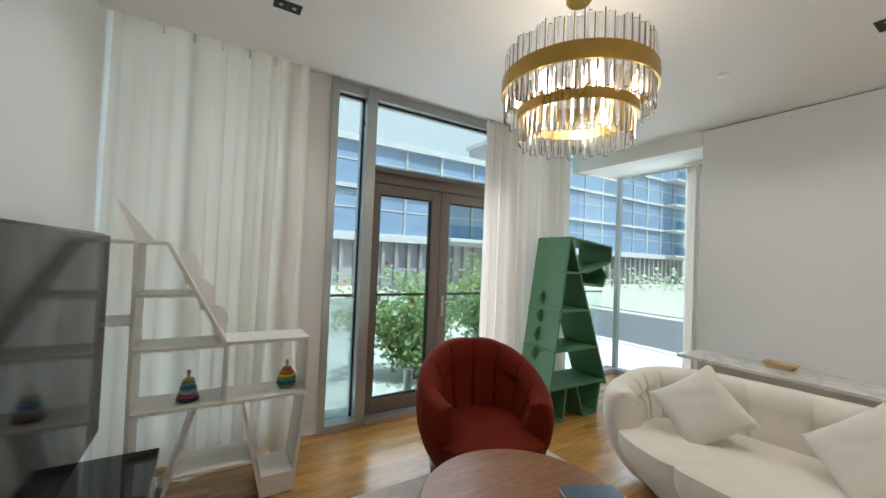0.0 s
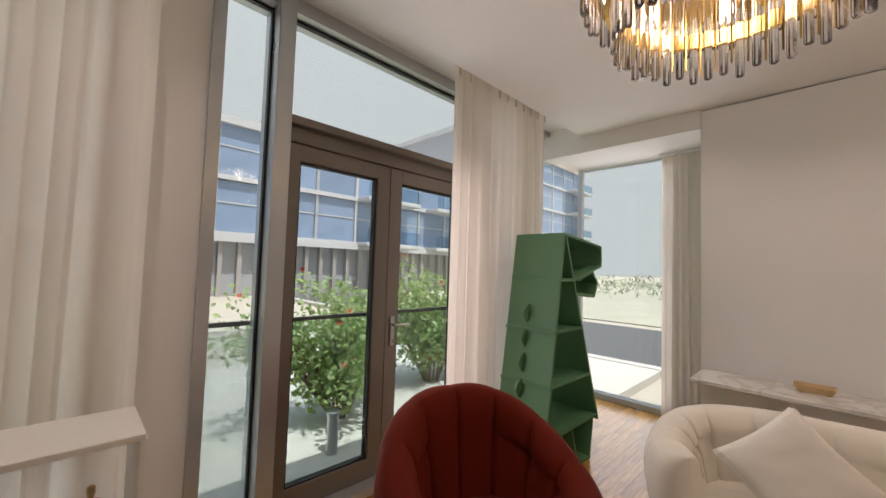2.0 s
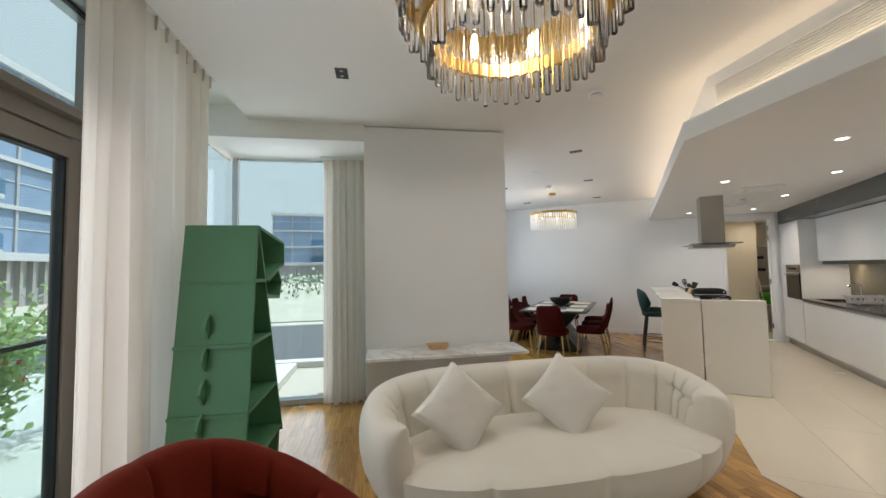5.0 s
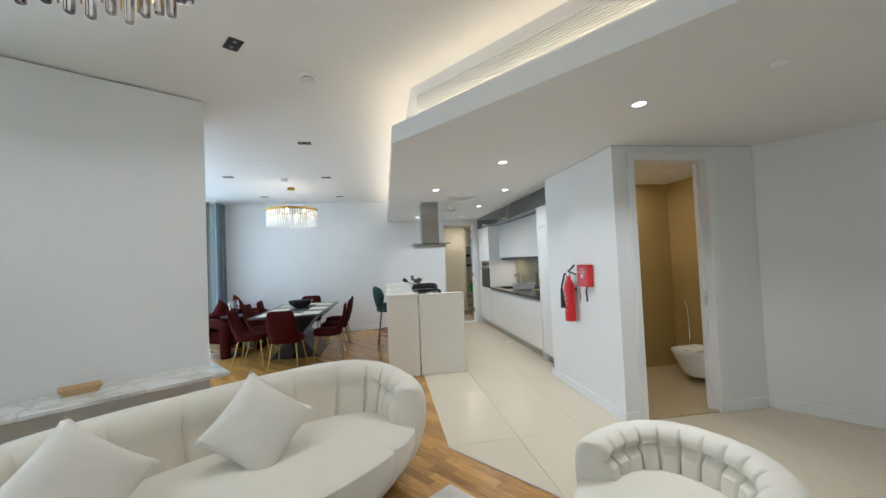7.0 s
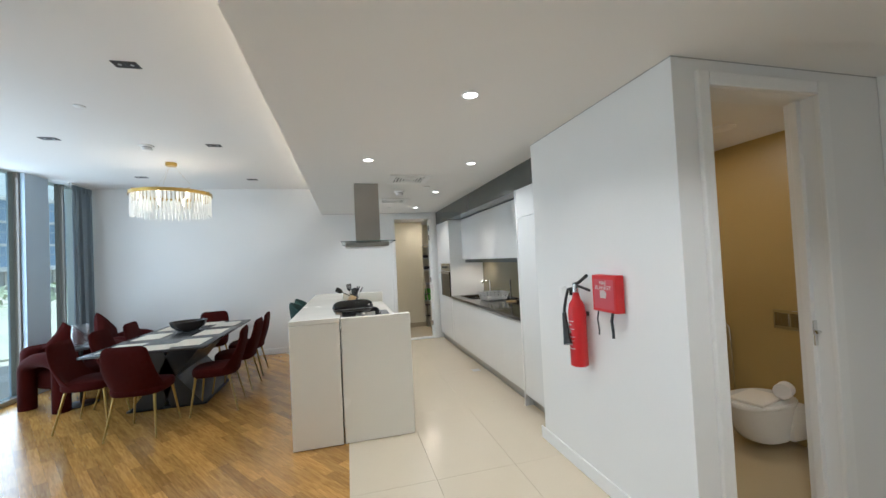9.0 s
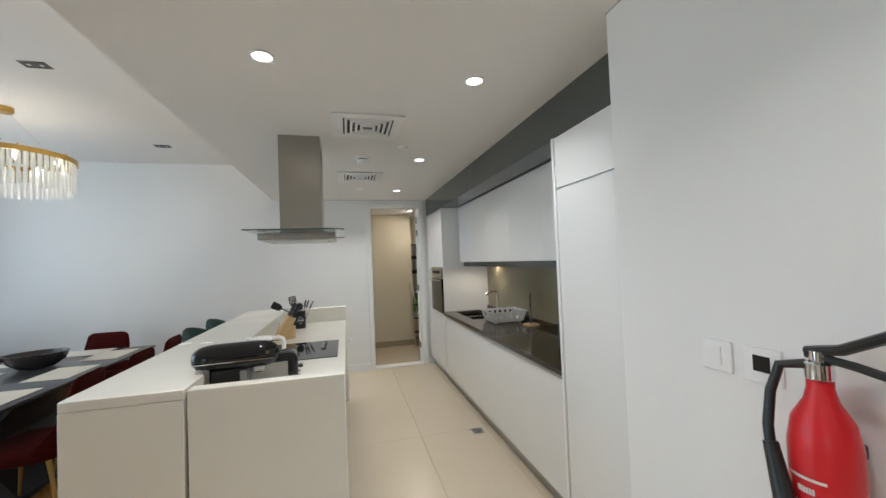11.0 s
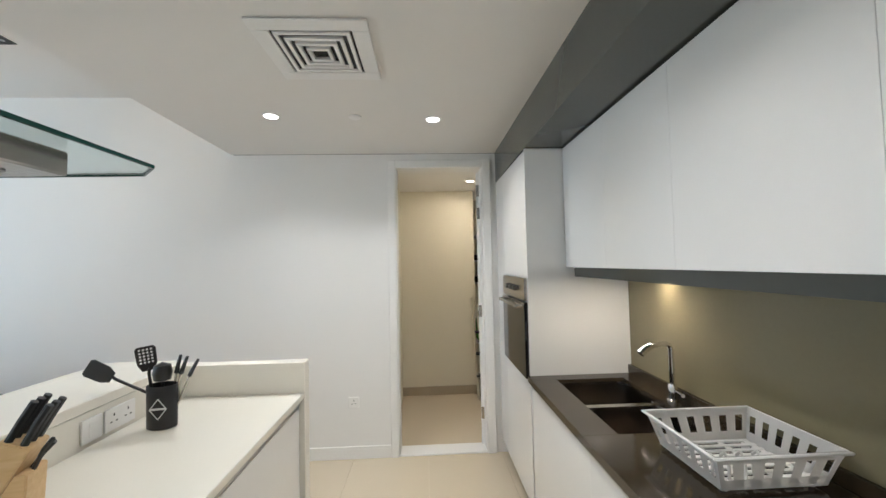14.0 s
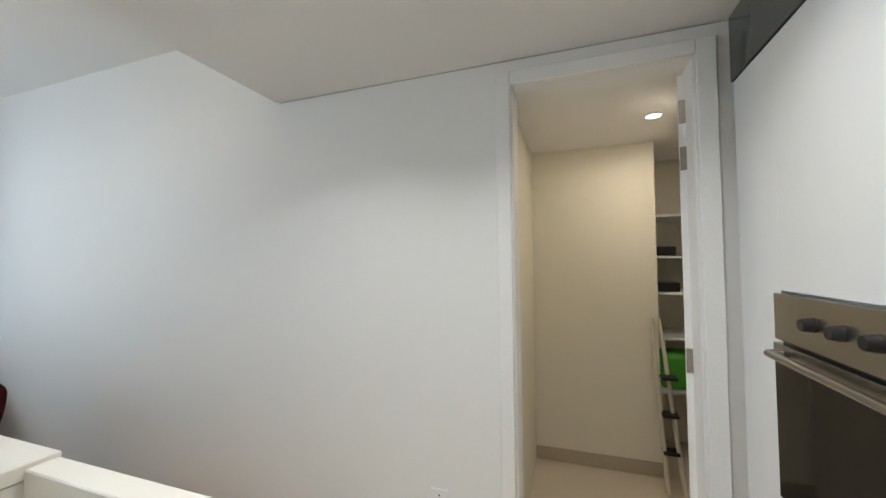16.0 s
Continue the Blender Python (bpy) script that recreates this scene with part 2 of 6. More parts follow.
TILE = M("cream porcelain tile", (0.61, 0.525, 0.395), 0.22, var=0.04, scale=1.2, bump=0.01, grain=0.03, rnd=0.02)
GROUT = M("beige grout", (0.62, 0.55, 0.44), 0.8, var=0.05)
FIRE = M("fire red paint", (0.55, 0.012, 0.016), 0.3, var=0.04, bump=0.01)
# leaf colour lightened beyond foliage tone, to suggest haze outdoors
LEAF = M("hibiscus leaf lightened for haze", (0.22, 0.30, 0.14), 0.5, var=0.2, rnd=0.5, island=True)
ln = LEAF.node_tree
ltr, lmx = ln.nodes.new("ShaderNodeBsdfTranslucent"), ln.nodes.new("ShaderNodeMixShader")
ltr.inputs[0].default_value, lmx.inputs[0].default_value = (0.42, 0.56, 0.20, 1), 0.5
ln.links.new(ln.nodes["Principled BSDF"].outputs[0], lmx.inputs[1]), ln.links.new(ltr.outputs[0], lmx.inputs[2])
ln.links.new(lmx.outputs[0], ln.nodes["Material Output"].inputs[0])
FROSTED = sheer("white frosted glass", (0.92, 0.92, 0.90), 0.1)
FROSTPANE = sheer("frosted window film", (0.93, 0.96, 0.96), 0.72)
BULB = glow("warm bulb", (1.0, 0.83, 0.58), 4)
LED = glow("downlight", (1.0, 0.93, 0.82), 2.2)

# ---- mesh helpers ----


def bx(x0, y0, z0, x1, y1, z1, bevel=0.0, bm=None, seg=2):
    one = bmesh.new()
    bmesh.ops.create_cube(one, size=1, matrix=Matrix.LocRotScale(((x0 + x1) / 2, (y0 + y1) / 2, (z0 + z1) / 2), None, (abs(x1 - x0), abs(y1 - y0), abs(z1 - z0))))
    if bevel:
        bmesh.ops.bevel(one, geom=one.edges[:], offset=bevel, segments=1 if bevel < 0.006 else seg, affect="EDGES", profile=0.5)
    return joined(bm, one)


def joined(bm, one):
    if bm is None:
        return one
    me = bpy.data.meshes.new("tmp")
    one.to_mesh(me)
    one.free()
    bm.from_mesh(me)
    bpy.data.meshes.remove(me)
    return bm


def prism(points, z0, z1, bm=None, bevel=0.0):
    """A flat outline in x and y, given a height."""
    one = bmesh.new()
    lo, hi = ([one.verts.new((x, y, z)) for x, y in points] for z in (z0, z1))
    one.faces.new(lo[::-1]), one.faces.new(hi)
    for i in range(len(points)):
        j = (i + 1) % len(points)
        one.faces.new((lo[i], lo[j], hi[j], hi[i]))
    bmesh.ops.recalc_face_normals(one, faces=one.faces[:])
    if bevel:
        bmesh.ops.bevel(one, geom=one.edges[:], offset=bevel, segments=2, affect="EDGES")
    return joined(bm, one)


def plate(points, y0, y1, bm=None, bevel=0.0):
    """A flat outline in x and z, given a depth in y."""
    one = prism(points, -y1, -y0, None, bevel)
    bmesh.ops.transform(one, matrix=Matrix.Rotation(math.pi / 2, 4, "X"), verts=one.verts[:])
    return joined(bm, one)


def board(p, q, thick, y0, y1, bm=None, bevel=0.002):
    """A board seen edge on from p to q in x and z."""
    p, q = Vector(p), Vector(q)
    d = (q - p).normalized()
    n = Vector((-d.y, d.x)) * thick / 2
    return plate([tuple(p - n), tuple(q - n), tuple(q + n), tuple(p + n)], y0, y1, bm, bevel)


def lathe(profile, seg=24, bm=None, at=(0, 0, 0)):
    one = bmesh.new()
    rings = []
    for r, z in profile:
        rings.append([one.verts.new((at[0] + r * math.cos(a), at[1] + r * math.sin(a), at[2] + z)) for a in (2 * math.pi * k / seg for k in range(seg))])
    for lo, hi in zip(rings, rings[1:]):
        for k in range(seg):
            j = (k + 1) % seg
            one.faces.new((lo[k], lo[j], hi[j], hi[k]))
    one.faces.new(rings[0][::-1]), one.faces.new(rings[-1])
    bmesh.ops.remove_doubles(one, verts=one.verts[:], dist=1e-5)
    bmesh.ops.recalc_face_normals(one, faces=one.faces[:])
    return joined(bm, one)


def cyl(x, y, z0, z1, r, seg=16, bm=None):
    return lathe([(r, z0), (r, z1)], seg, bm, (x, y, 0))


def tube(points, r, seg=8, bm=None, r2=None):
    """A round bar along a line of points."""
    one = bmesh.new()
    pts = [Vector(p) for p in points]
    rings = []
    for i, p in enumerate(pts):
        d = (pts[min(i + 1, len(pts) - 1)] - pts[max(i - 1, 0)]).normalized()
        s = d.orthogonal().normalized() if i == 0 else (s - d * s.dot(d)).normalized()
        u = d.cross(s)
        k = r if r2 is None else r + (r2 - r) * i / (len(pts) - 1)
        rings.append([one.verts.new(p + k * (s * math.cos(a) + u * math.sin(a))) for a in (2 * math.pi * j / seg for j in range(seg))])
    for lo, hi in zip(rings, rings[1:]):
        for k in range(seg):
            j = (k + 1) % seg
            one.faces.new((lo[k], lo[j], hi[j], hi[k]))
    one.faces.new(rings[0][::-1]), one.faces.new(rings[-1])
    bmesh.ops.recalc_face_normals(one, faces=one.faces[:])
    return joined(bm, one)


def sheet(fn, nu, nv, round_u=False, round_v=False, bm=None, caps=False):
    """A surface fn(u, v) over 0..1."""
    one = bmesh.new()
    mu, mv = (nu if round_u else nu + 1), (nv if round_v else nv + 1)
    g = [[one.verts.new(fn(i / nu, j / nv)) for j in range(mv)] for i in range(mu)]
    for i in range(nu):
        for j in range(nv):
            one.faces.new((g[i][j], g[(i + 1) % mu][j], g[(i + 1) % mu][(j + 1) % mv], g[i][(j + 1) % mv]))
    if caps and round_v:
        one.faces.new(g[0][::-1]), one.faces.new(g[-1])
    bmesh.ops.recalc_face_normals(one, faces=one.faces[:])
    return joined(bm, one)


def mesh_ob(name, bm, material, smooth=True):
    me = bpy.data.meshes.new(name)
    bm.to_mesh(me)
    bm.free()
    me.materials.append(material)
    if smooth:
        me.polygons.foreach_set("use_smooth", [True] * len(me.polygons))
        me.set_sharp_from_angle(angle=radians(38))
    return new(name, me)


def part(name, bm, material, parent, label=""):
    ob = mesh_ob(name, bm, material)
    ob.parent = parent
    return tagged(ob, label)


def thing(name, label, category, m=Matrix(), group="", kind=""):
    ob = new(name)
    ob.empty_display_size = 0.1
    ob.matrix_world = m
    return tagged(ob, label, category, group, kind)


def single(name, bm, material, label, category, m=Matrix(), group="", kind=""):
    ob = mesh_ob(name, bm, material)
    ob.matrix_world = m
    return tagged(ob, label, category, group, kind)


def structure(name, bm, material, label, category="wall", m=Matrix()):
    return single(name, bm, material, label, category, m, kind="structure")


def again(name, data, parent, m):
    """One more piece on a mesh that is already there."""
    ob = new(name, data)
    ob.parent = parent
    ob.matrix_basis = m
    return ob


# ---- the large structure ----
FX, FY = 5.0, 3.35            # living room: side glazing and balcony glazing
TVX, BACK, CONS = -0.76, -3.5, 4.14
END, FACADE = 8.68, -4.95
POCKET, HEAD = 2.92, 3.12      # edge of the curtain pocket and top of the balcony glazing

sub = [liv(-0.9, -3.6), liv(-0.9, 3.5), liv(5.1, 3.5), liv(5.1, 1.7), (-5.1, 3.2), (-5.1, 10.4), (2.8, 10.4), (2.8, 4.4)]
FLOOR = structure("floor", prism(sub, -0.2, -0.012), GROUT, "concrete slab under oak and cream tile floor", "floor")

structure("wall_tv", bx(TVX - 0.2, BACK - 0.2, 0, TVX, FY + 0.1, HEAD), PAINT, "plain white painted wall behind the television", m=LIV)
structure("wall_back", bx(TVX, BACK - 0.2, 0, 0.90, BACK, CEIL), PAINT, "plain white painted back wall of the living room", m=LIV)
structure("wall_balcony", bx(0.46, FY - 0.07, 0, 0.72, FY + 0.15, HEAD), PAINT, "white painted wall strip beside the balcony glazing", m=LIV)
structure("wall_console", bx(CONS, 0.367, 0, FX - 0.03, 1.84, CEIL - 0.012), PAINT, "broad white painted wall behind the marble console", m=LIV)
structure("beam", bx(CONS - 0.02, 1.84, 2.81, CONS + 0.2, FY + 0.12, HEAD), CEILP, "white painted beam over the window bay", "beam", m=LIV)
structure("ceiling_bay", bx(CONS + 0.2, 1.84, 2.85, FX + 0.1, FY + 0.1, HEAD), CEILP, "lower white ceiling of the window bay", "ceiling", m=LIV)
a, b = liv(FX - 0.03, 1.84), liv(FX - 0.03, 0.367)
structure("wall_return", prism([a, (FACADE, 3.0), (FACADE - 0.15, 3.0), (FACADE - 0.15, 4.3), (FACADE, 4.3), (FACADE, 4.2), b], 0, CEIL), PAINT, "white painted wall between the window bay and dining windows")
structure("wall_pier", bx(FACADE - 0.15, 6.2, 0, FACADE, 6.7, CEIL), PAINT, "white painted pier between the dining windows")
bm = bx(-5.1, END, 0, 0.18, END + 0.15, CEIL)
bx(0.92, END, 0, 1.7, END + 0.15, CEIL, bm=bm)
bx(0.18, END, 2.375, 0.92, END + 0.15, CEIL, bm=bm)
structure("wall_end", bm, PAINT, "white painted end wall of kitchen and dining room")
structure("wall_kitchen", bx(1.66, 4.29, 0, 1.8, END, CEIL), PAINT, "white painted wall behind the kitchen cabinets")
bm = bx(0.83, 2.79, 0, 1.03, 4.24, CEIL)
bx(1.03, 2.79, 2.36, 1.785, 2.94, CEIL, bm=bm)
bx(1.785, 2.79, 0, 2.45, 2.94, CEIL, bm=bm)
structure("wall_washroom", bm, PAINT, "white painted wall with the washroom doorway")

hi = [liv(-0.8, -0.9), liv(-0.8, POCKET), liv(CONS + 0.15, POCKET), liv(CONS + 0.15, 1.84), liv(CONS + 0.3, 1.84), (-5.1, 4.0), (-5.1, 8.8), (-0.7, 8.8), (-0.7, 2.9)]
structure("ceiling", prism(hi, CEIL, CEIL + 0.15), CEILP, "smooth white main ceiling", "ceiling")
structure("ceiling_pocket", bx(TVX - 0.1, POCKET, HEAD, CONS + 0.15, FY + 0.15, HEAD + 0.1), CEILP, "white ceiling of the curtain pocket along the glazing", "ceiling", m=LIV)
s0, s1 = liv(2.915, -0.705), liv(-0.8, -0.705)
lo = [(-1.16, 8.72), s0, s1, liv(-0.8, -3.6), liv(1.7, -3.6), (2.4, 2.85), (1.03, 2.85), (1.03, 4.24), (1.7, 4.24), (1.7, 8.72)]
structure("ceiling_low", prism(lo, SOFF, SOFF + 0.15), CEILP, "lowered white ceiling over kitchen and hall", "ceiling")
u0, u1 = liv(2.825, -0.855), liv(-0.8, -0.855)
up = [(-1.01, 8.7), u0, u1, liv(-0.8, -0.96), liv(2.76, -0.96), (-0.90, 8.7)]
structure("ceiling_riser", prism(up, SOFF + 0.15, CEIL), CEILP, "white upstand behind the light cove", "ceiling")

# cove light along the edge of the lowered ceiling
for cx, cy, turn, length in ((*liv(1.05, -0.79), 126, 3.5), (-1.09, 5.6, 90, 5.8)):
    lamp("cove_lamp", pose(cx, cy, SOFF + 0.16, 180, 0, turn), 0.3 * length, COVE, length, "RECTANGLE", 0.04)

# low downlights
ring = lathe([(0.052, 0), (0.052, -0.004), (0.042, -0.006), (0.040, 0.01)], 24)
base_light = thing("downlight", "small round white recessed ceiling downlight, lit", "downlight", pose(*SPOTS_LOW[0], SOFF), "kitchen downlights")
part("trim_ring", ring, TRIM, base_light)
part("lens", lathe([(0.001, -0.003), (0.040, -0.003), (0.040, 0.002)], 20), LED, base_light, "glowing lens")
for p in SPOTS_LOW[1:]:
    copy_thing(base_light, pose(*p, SOFF))
for p in SPOTS_LOW:
    lamp("downlight_lamp", pose(*p, SOFF - 0.012), 1.35 if p[1] > 2 else 2.8, NEUTRAL, 0.075, spread=125)

# black twin downlights in the high ceiling
twin = thing("twin_downlight", "black recessed square downlight with two lamps", "downlight", group="twin downlights")
bm = bx(-0.075, -0.045, -0.004, 0.075, -0.040, 0.0)
for q in ((-0.075, 0.040, 0.075, 0.045), (-0.075, -0.04, -0.07, 0.04), (0.07, -0.04, 0.075, 0.04), (-0.003, -0.04, 0.003, 0.04)):
    bx(q[0], q[1], -0.004, q[2], q[3], 0.0, bm=bm)
part("frame", bm, BLACK, twin)
part("housing", bx(-0.07, -0.04, -0.0025, 0.07, 0.04, -0.0005), GASKET, twin)
for k, s in enumerate((-0.036, 0.036)):
    part("lens", lathe([(0.001, -0.005), (0.012, -0.005), (0.012, -0.002)], 16), ALU, twin, "small lamp lens").location.x = s
turns = [126, 126, 126, 0, 0, 0, 0, 0]
twin.matrix_world = pose(*SPOTS_HIGH[0], CEIL, 0, 0, 126)
for p, t in list(zip(SPOTS_HIGH, turns))[1:]:
    copy_thing(twin, pose(*p, CEIL, 0, 0, t))
for p, t in zip(SPOTS_HIGH, turns):
    lamp("twin_lamp", pose(*p, CEIL - 0.012, 0, 0, t), 1.15 if t else 0.4, NEUTRAL, 0.05, "RECTANGLE", 0.02, spread=140)

# ---- kitchen ----
KX, UX, WX = 1.03, 1.255, 1.65


def cabinet(name, label, x0, y0, y1, z0, z1, fronts, mat=GLOSS, group="kitchen cabinets", low=0.0):
    """A cabinet with its fronts towards -x; fronts: (y0, y1, z0, z1)."""
    ob = thing(name, label, "cabinet", pose(x0, y0, z0), group)
    part("body", bx(0.021, 0.001, 0, WX - x0, y1 - y0 - 0.001, z1 - z0 - low), mat, ob)
    for fa, fb, fc, fd in fronts:
        part("door", bx(0, fa - y0 + 0.0005, fc - z0 + 0.0008, 0.019, fb - y0 - 0.0005, fd - z0 - 0.0008, 0.0006), mat, ob)
    return ob


for ya, yb in ((4.985, 5.52), (5.52, 6.17), (6.17, 6.95), (6.95, 7.72)):
    cabinet("base_cabinet", "white gloss handleless base cabinet under the dark worktop", KX, ya, yb, 0.12, 0.845, [(ya, yb, 0.12, 0.835)], low=0.16 if ya > 6.9 else 0.0)
for ya, yb in ((4.985, 5.575), (5.575, 6.16), (6.16, 6.744), (6.744, 7.223), (7.223, 7.72)):
    cabinet("wall_cabinet", "white gloss handleless wall cabinet", UX, ya, yb, 1.53, 2.245, [(ya, yb, 1.53, 2.24)])
fr = cabinet("fridge_cabinet", "tall white gloss built-in fridge cabinet", KX - 0.03, 4.245, 4.93, 0.12, 2.245, [(4.245, 4.93, 0.12, 1.94), (4.245, 4.93, 1.95, 2.24)])
tall = cabinet("oven_cabinet", "tall white gloss cabinet with built-in oven", KX, 7.73, 8.655, 0.12, 2.245, [(7.75, 8.36, 0.12, 0.87), (7.75, 8.36, 1.475, 2.24), (8.36, 8.65, 0.12, 2.24)])
part("side_panel", bx(-0.004, 0.0, 0, WX - KX, 0.018, 2.125), GLOSS, tall)
structure("filler_strip", bx(KX - 0.035, 4.935, 0.0, KX + 0.01, 4.962, 2.245, 0.004), TRIM, "pale vertical panel edge beside the fridge cabinet", "trim")
structure("filler_panel", bx(KX + 0.01, 4.936, 0.0, WX, 4.983, 2.245), GLOSS, "white end panel of the worktop niche", "trim")
structure("plinth", bx(KX + 0.05, 4.30, 0.0, KX + 0.065, 8.65, 0.118), ALU, "brushed grey metal cabinet plinth", "trim")
bm = bx(KX, 4.245, 2.25, KX + 0.02, 8.675, SOFF)
bx(KX + 0.02, 4.245, 2.25, WX, 8.675, 2.27, bm=bm)
structure("bulkhead_dark", bm, DARKBAND, "dark olive grey lacquered bulkhead over the cabinets", "trim")
structure("upper_rail", bx(UX + 0.05, 4.985, 1.475, WX, 7.72, 1.528), DARKBAND, "dark grey light rail below the wall cabinets", "trim")
structure("splashback", bx(1.632, 4.985, 0.90, 1.652, 7.73, 1.475), TAUPE, "taupe back-painted glass splashback", "splashback")
lamp("niche_lamp", pose(1.45, 7.35, 1.47), 0.75, WARM, 0.5, "RECTANGLE", 0.03)
# added weak fill that brightens the near end; no lamp belongs there
lamp("niche_lamp", pose(1.45, 5.7, 1.47), 0.12, WARM, 0.5, "RECTANGLE", 0.03)

# worktop with the cut-out of the sink
SX0, SX1, SY0, SY1 = 1.15, 1.53, 6.965, 7.64
bm = bx(KX - 0.02, 4.985, 0.865, WX - 0.02, SY0, 0.90, 0.002)
bx(KX - 0.02, SY1, 0.865, WX - 0.02, 7.728, 0.90, 0.002, bm)
bx(KX - 0.02, SY0, 0.865, SX0, SY1, 0.90, 0.0, bm)
bx(SX1, SY0, 0.865, WX - 0.02, SY1, 0.90, 0.0, bm)
bx(WX - 0.04, 4.985, 0.901, WX - 0.021, 7.728, 0.95, 0.002, bm)
worktop = single("worktop", bm, QUARTZ, "dark brown speckled quartz kitchen worktop with upstand", "worktop")
part("grip_rail", bx(KX - 0.005, 4.99, 0.842, KX + 0.04, 7.722, 0.863), ALU, worktop, "aluminium grip rail")
sink = thing("sink", "stainless steel double-bowl undermount kitchen sink", "sink", pose(0, 0, 0))
for ya, yb in ((SY0 + 0.01, 7.27), (7.30, SY1 - 0.01)):
    def bowl(u, v, ya=ya, yb=yb):
        a = 2 * math.pi * u
        k = min(1.0, v * 1.25)
        grow = 1.0 if v < 0.7 else max(0.0, (1 - v) / 0.3)
        n = 5.0
        cx, sx = math.cos(a), math.sin(a)
        rr = (abs(cx) ** n + abs(sx) ** n) ** (-1 / n)
        return ((SX0 + SX1) / 2 + rr * cx * 0.185 * grow * (1 - 0.05 * k), (ya + yb) / 2 + rr * sx * (yb - ya) / 2 * grow * (1 - 0.05 * k), 0.878 - 0.17 * k)
    part("bowl", sheet(bowl, 48, 14, round_u=True), SINKSTEEL, sink)
    part("drain", lathe([(0.001, 0.712), (0.04, 0.712), (0.045, 0.709)], 20, None, ((SX0 + SX1) / 2, (ya + yb) / 2, 0)), CHROME, sink)
bm = bx(SX0 - 0.004, SY0 - 0.004, 0.872, SX1 + 0.004, SY0 + 0.012, 0.884)
for q in ((SX0 - 0.004, SY1 - 0.012, SX1 + 0.004, SY1 + 0.004), (SX0 - 0.004, SY0, SX0 + 0.006, SY1), (SX1 - 0.006, SY0, SX1 + 0.004, SY1), (SX0, 7.268, SX1, 7.302)):
    bx(q[0], q[1], 0.872, q[2], q[3], 0.884, bm=bm)
part("rim", bm, STEEL, sink)
tap = thing("kitchen_tap", "chrome kitchen mixer tap with angled spout", "tap", pose(1.575, 7.27, 0.90))
part("base", lathe([(0.027, 0), (0.027, 0.006), (0.02, 0.012), (0.02, 0.07), (0.016, 0.08)], 20), CHROME, tap)
part("spout", tube([(0, 0, 0.07), (0, 0, 0.24), (-0.008, 0.0, 0.26), (-0.03, 0.0, 0.268), (-0.10, 0.0, 0.258)], 0.012, 12), CHROME, tap)
part("spray_head", tube([(-0.095, 0, 0.262), (-0.125, 0, 0.247), (-0.150, 0, 0.225)], 0.015, 12, None, 0.019), CHROME, tap)
part("lever", tube([(0.0, -0.015, 0.05), (0, -0.05, 0.052), (-0.02, -0.10, 0.058)], 0.008, 10), CHROME, tap)

# oven
ov = thing("oven", "built-in stainless steel oven with black glass door", "oven", pose(KX - 0.004, 7.755, 0.875))
part("control_panel", bx(-0.018, 0, 0.46, 0.004, 0.60, 0.595, 0.002), STEEL, ov)
part("door", bx(-0.020, 0, 0.0, 0.004, 0.60, 0.45, 0.002), BLACKGLOSS, ov, "black glass oven door with steel edge")
part("door_edge", bx(-0.022, 0.0, 0.415, -0.019, 0.60, 0.45), STEEL, ov)
part("handle", tube([(-0.02, 0.05, 0.425), (-0.055, 0.05, 0.425), (-0.055, 0.55, 0.425), (-0.02, 0.55, 0.425)], 0.011, 10), STEEL, ov)
for y in (0.19, 0.30, 0.41):
    k = part("knob", lathe([(0.019, 0), (0.019, 0.004), (0.016, 0.022), (0.014, 0.024)], 20), BLACK, ov)
    k.matrix_basis = pose(-0.018, y, 0.528, 0, -90, 0)

# island
isl = thing("kitchen_island", "white solid-surface kitchen island with raised bar", "island", pose(0, 0, 0))
part("bar_wall", bx(-0.95, 4.792, 0, -0.826, 7.57, 1.05, 0.003), SOLID, isl)
part("bar_top", bx(-1.24, 4.748, 1.05, -0.822, 7.575, 1.092, 0.004), SOLID, isl)
part("bar_end", bx(-1.24, 4.748, 0, -0.826, 4.79, 1.049, 0.003), SOLID, isl)
part("end_panel", bx(-0.814, 4.75, 0, -0.2, 4.81, 1.085, 0.004), SOLID, isl)
part("far_upstand", bx(-0.82, 7.50, 0.0, -0.2, 7.57, 1.08, 0.004), SOLID, isl)
part("worktop", bx(-0.82, 4.811, 0.896, -0.205, 7.499, 0.926, 0.003), SOLID, isl)
for ya, yb in ((4.82, 5.72), (5.72, 6.62), (6.62, 7.49)):
    part("drawer_front", bx(-0.245, ya + 0.002, 0.12, -0.226, yb - 0.002, 0.86, 0.0015), GLOSS, isl)
part("carcass", bx(-0.82, 4.82, 0.12, -0.247, 7.49, 0.894), GLOSS, isl)
part("kickboard", bx(-0.30, 4.82, 0.0, -0.285, 7.49, 0.119), ALU, isl)
part("grip_rail", bx(-0.243, 4.82, 0.864, -0.225, 7.49, 0.892), ALU, isl)

hob = thing("hob", "black glass induction hob with side knobs", "hob", pose(-0.51, 6.04, 0.926))
part("glass_top", bx(-0.25, -0.295, 0.0005, 0.25, 0.295, 0.006, 0.002), BLACKGLOSS, hob)
for k in range(4):
    part("knob", lathe([(0.02, 0), (0.02, 0.003), (0.016, 0.016), (0.001, 0.018)], 18, None, (0.14, 0.03 + k * 0.06, 0.006)), STEEL, hob)

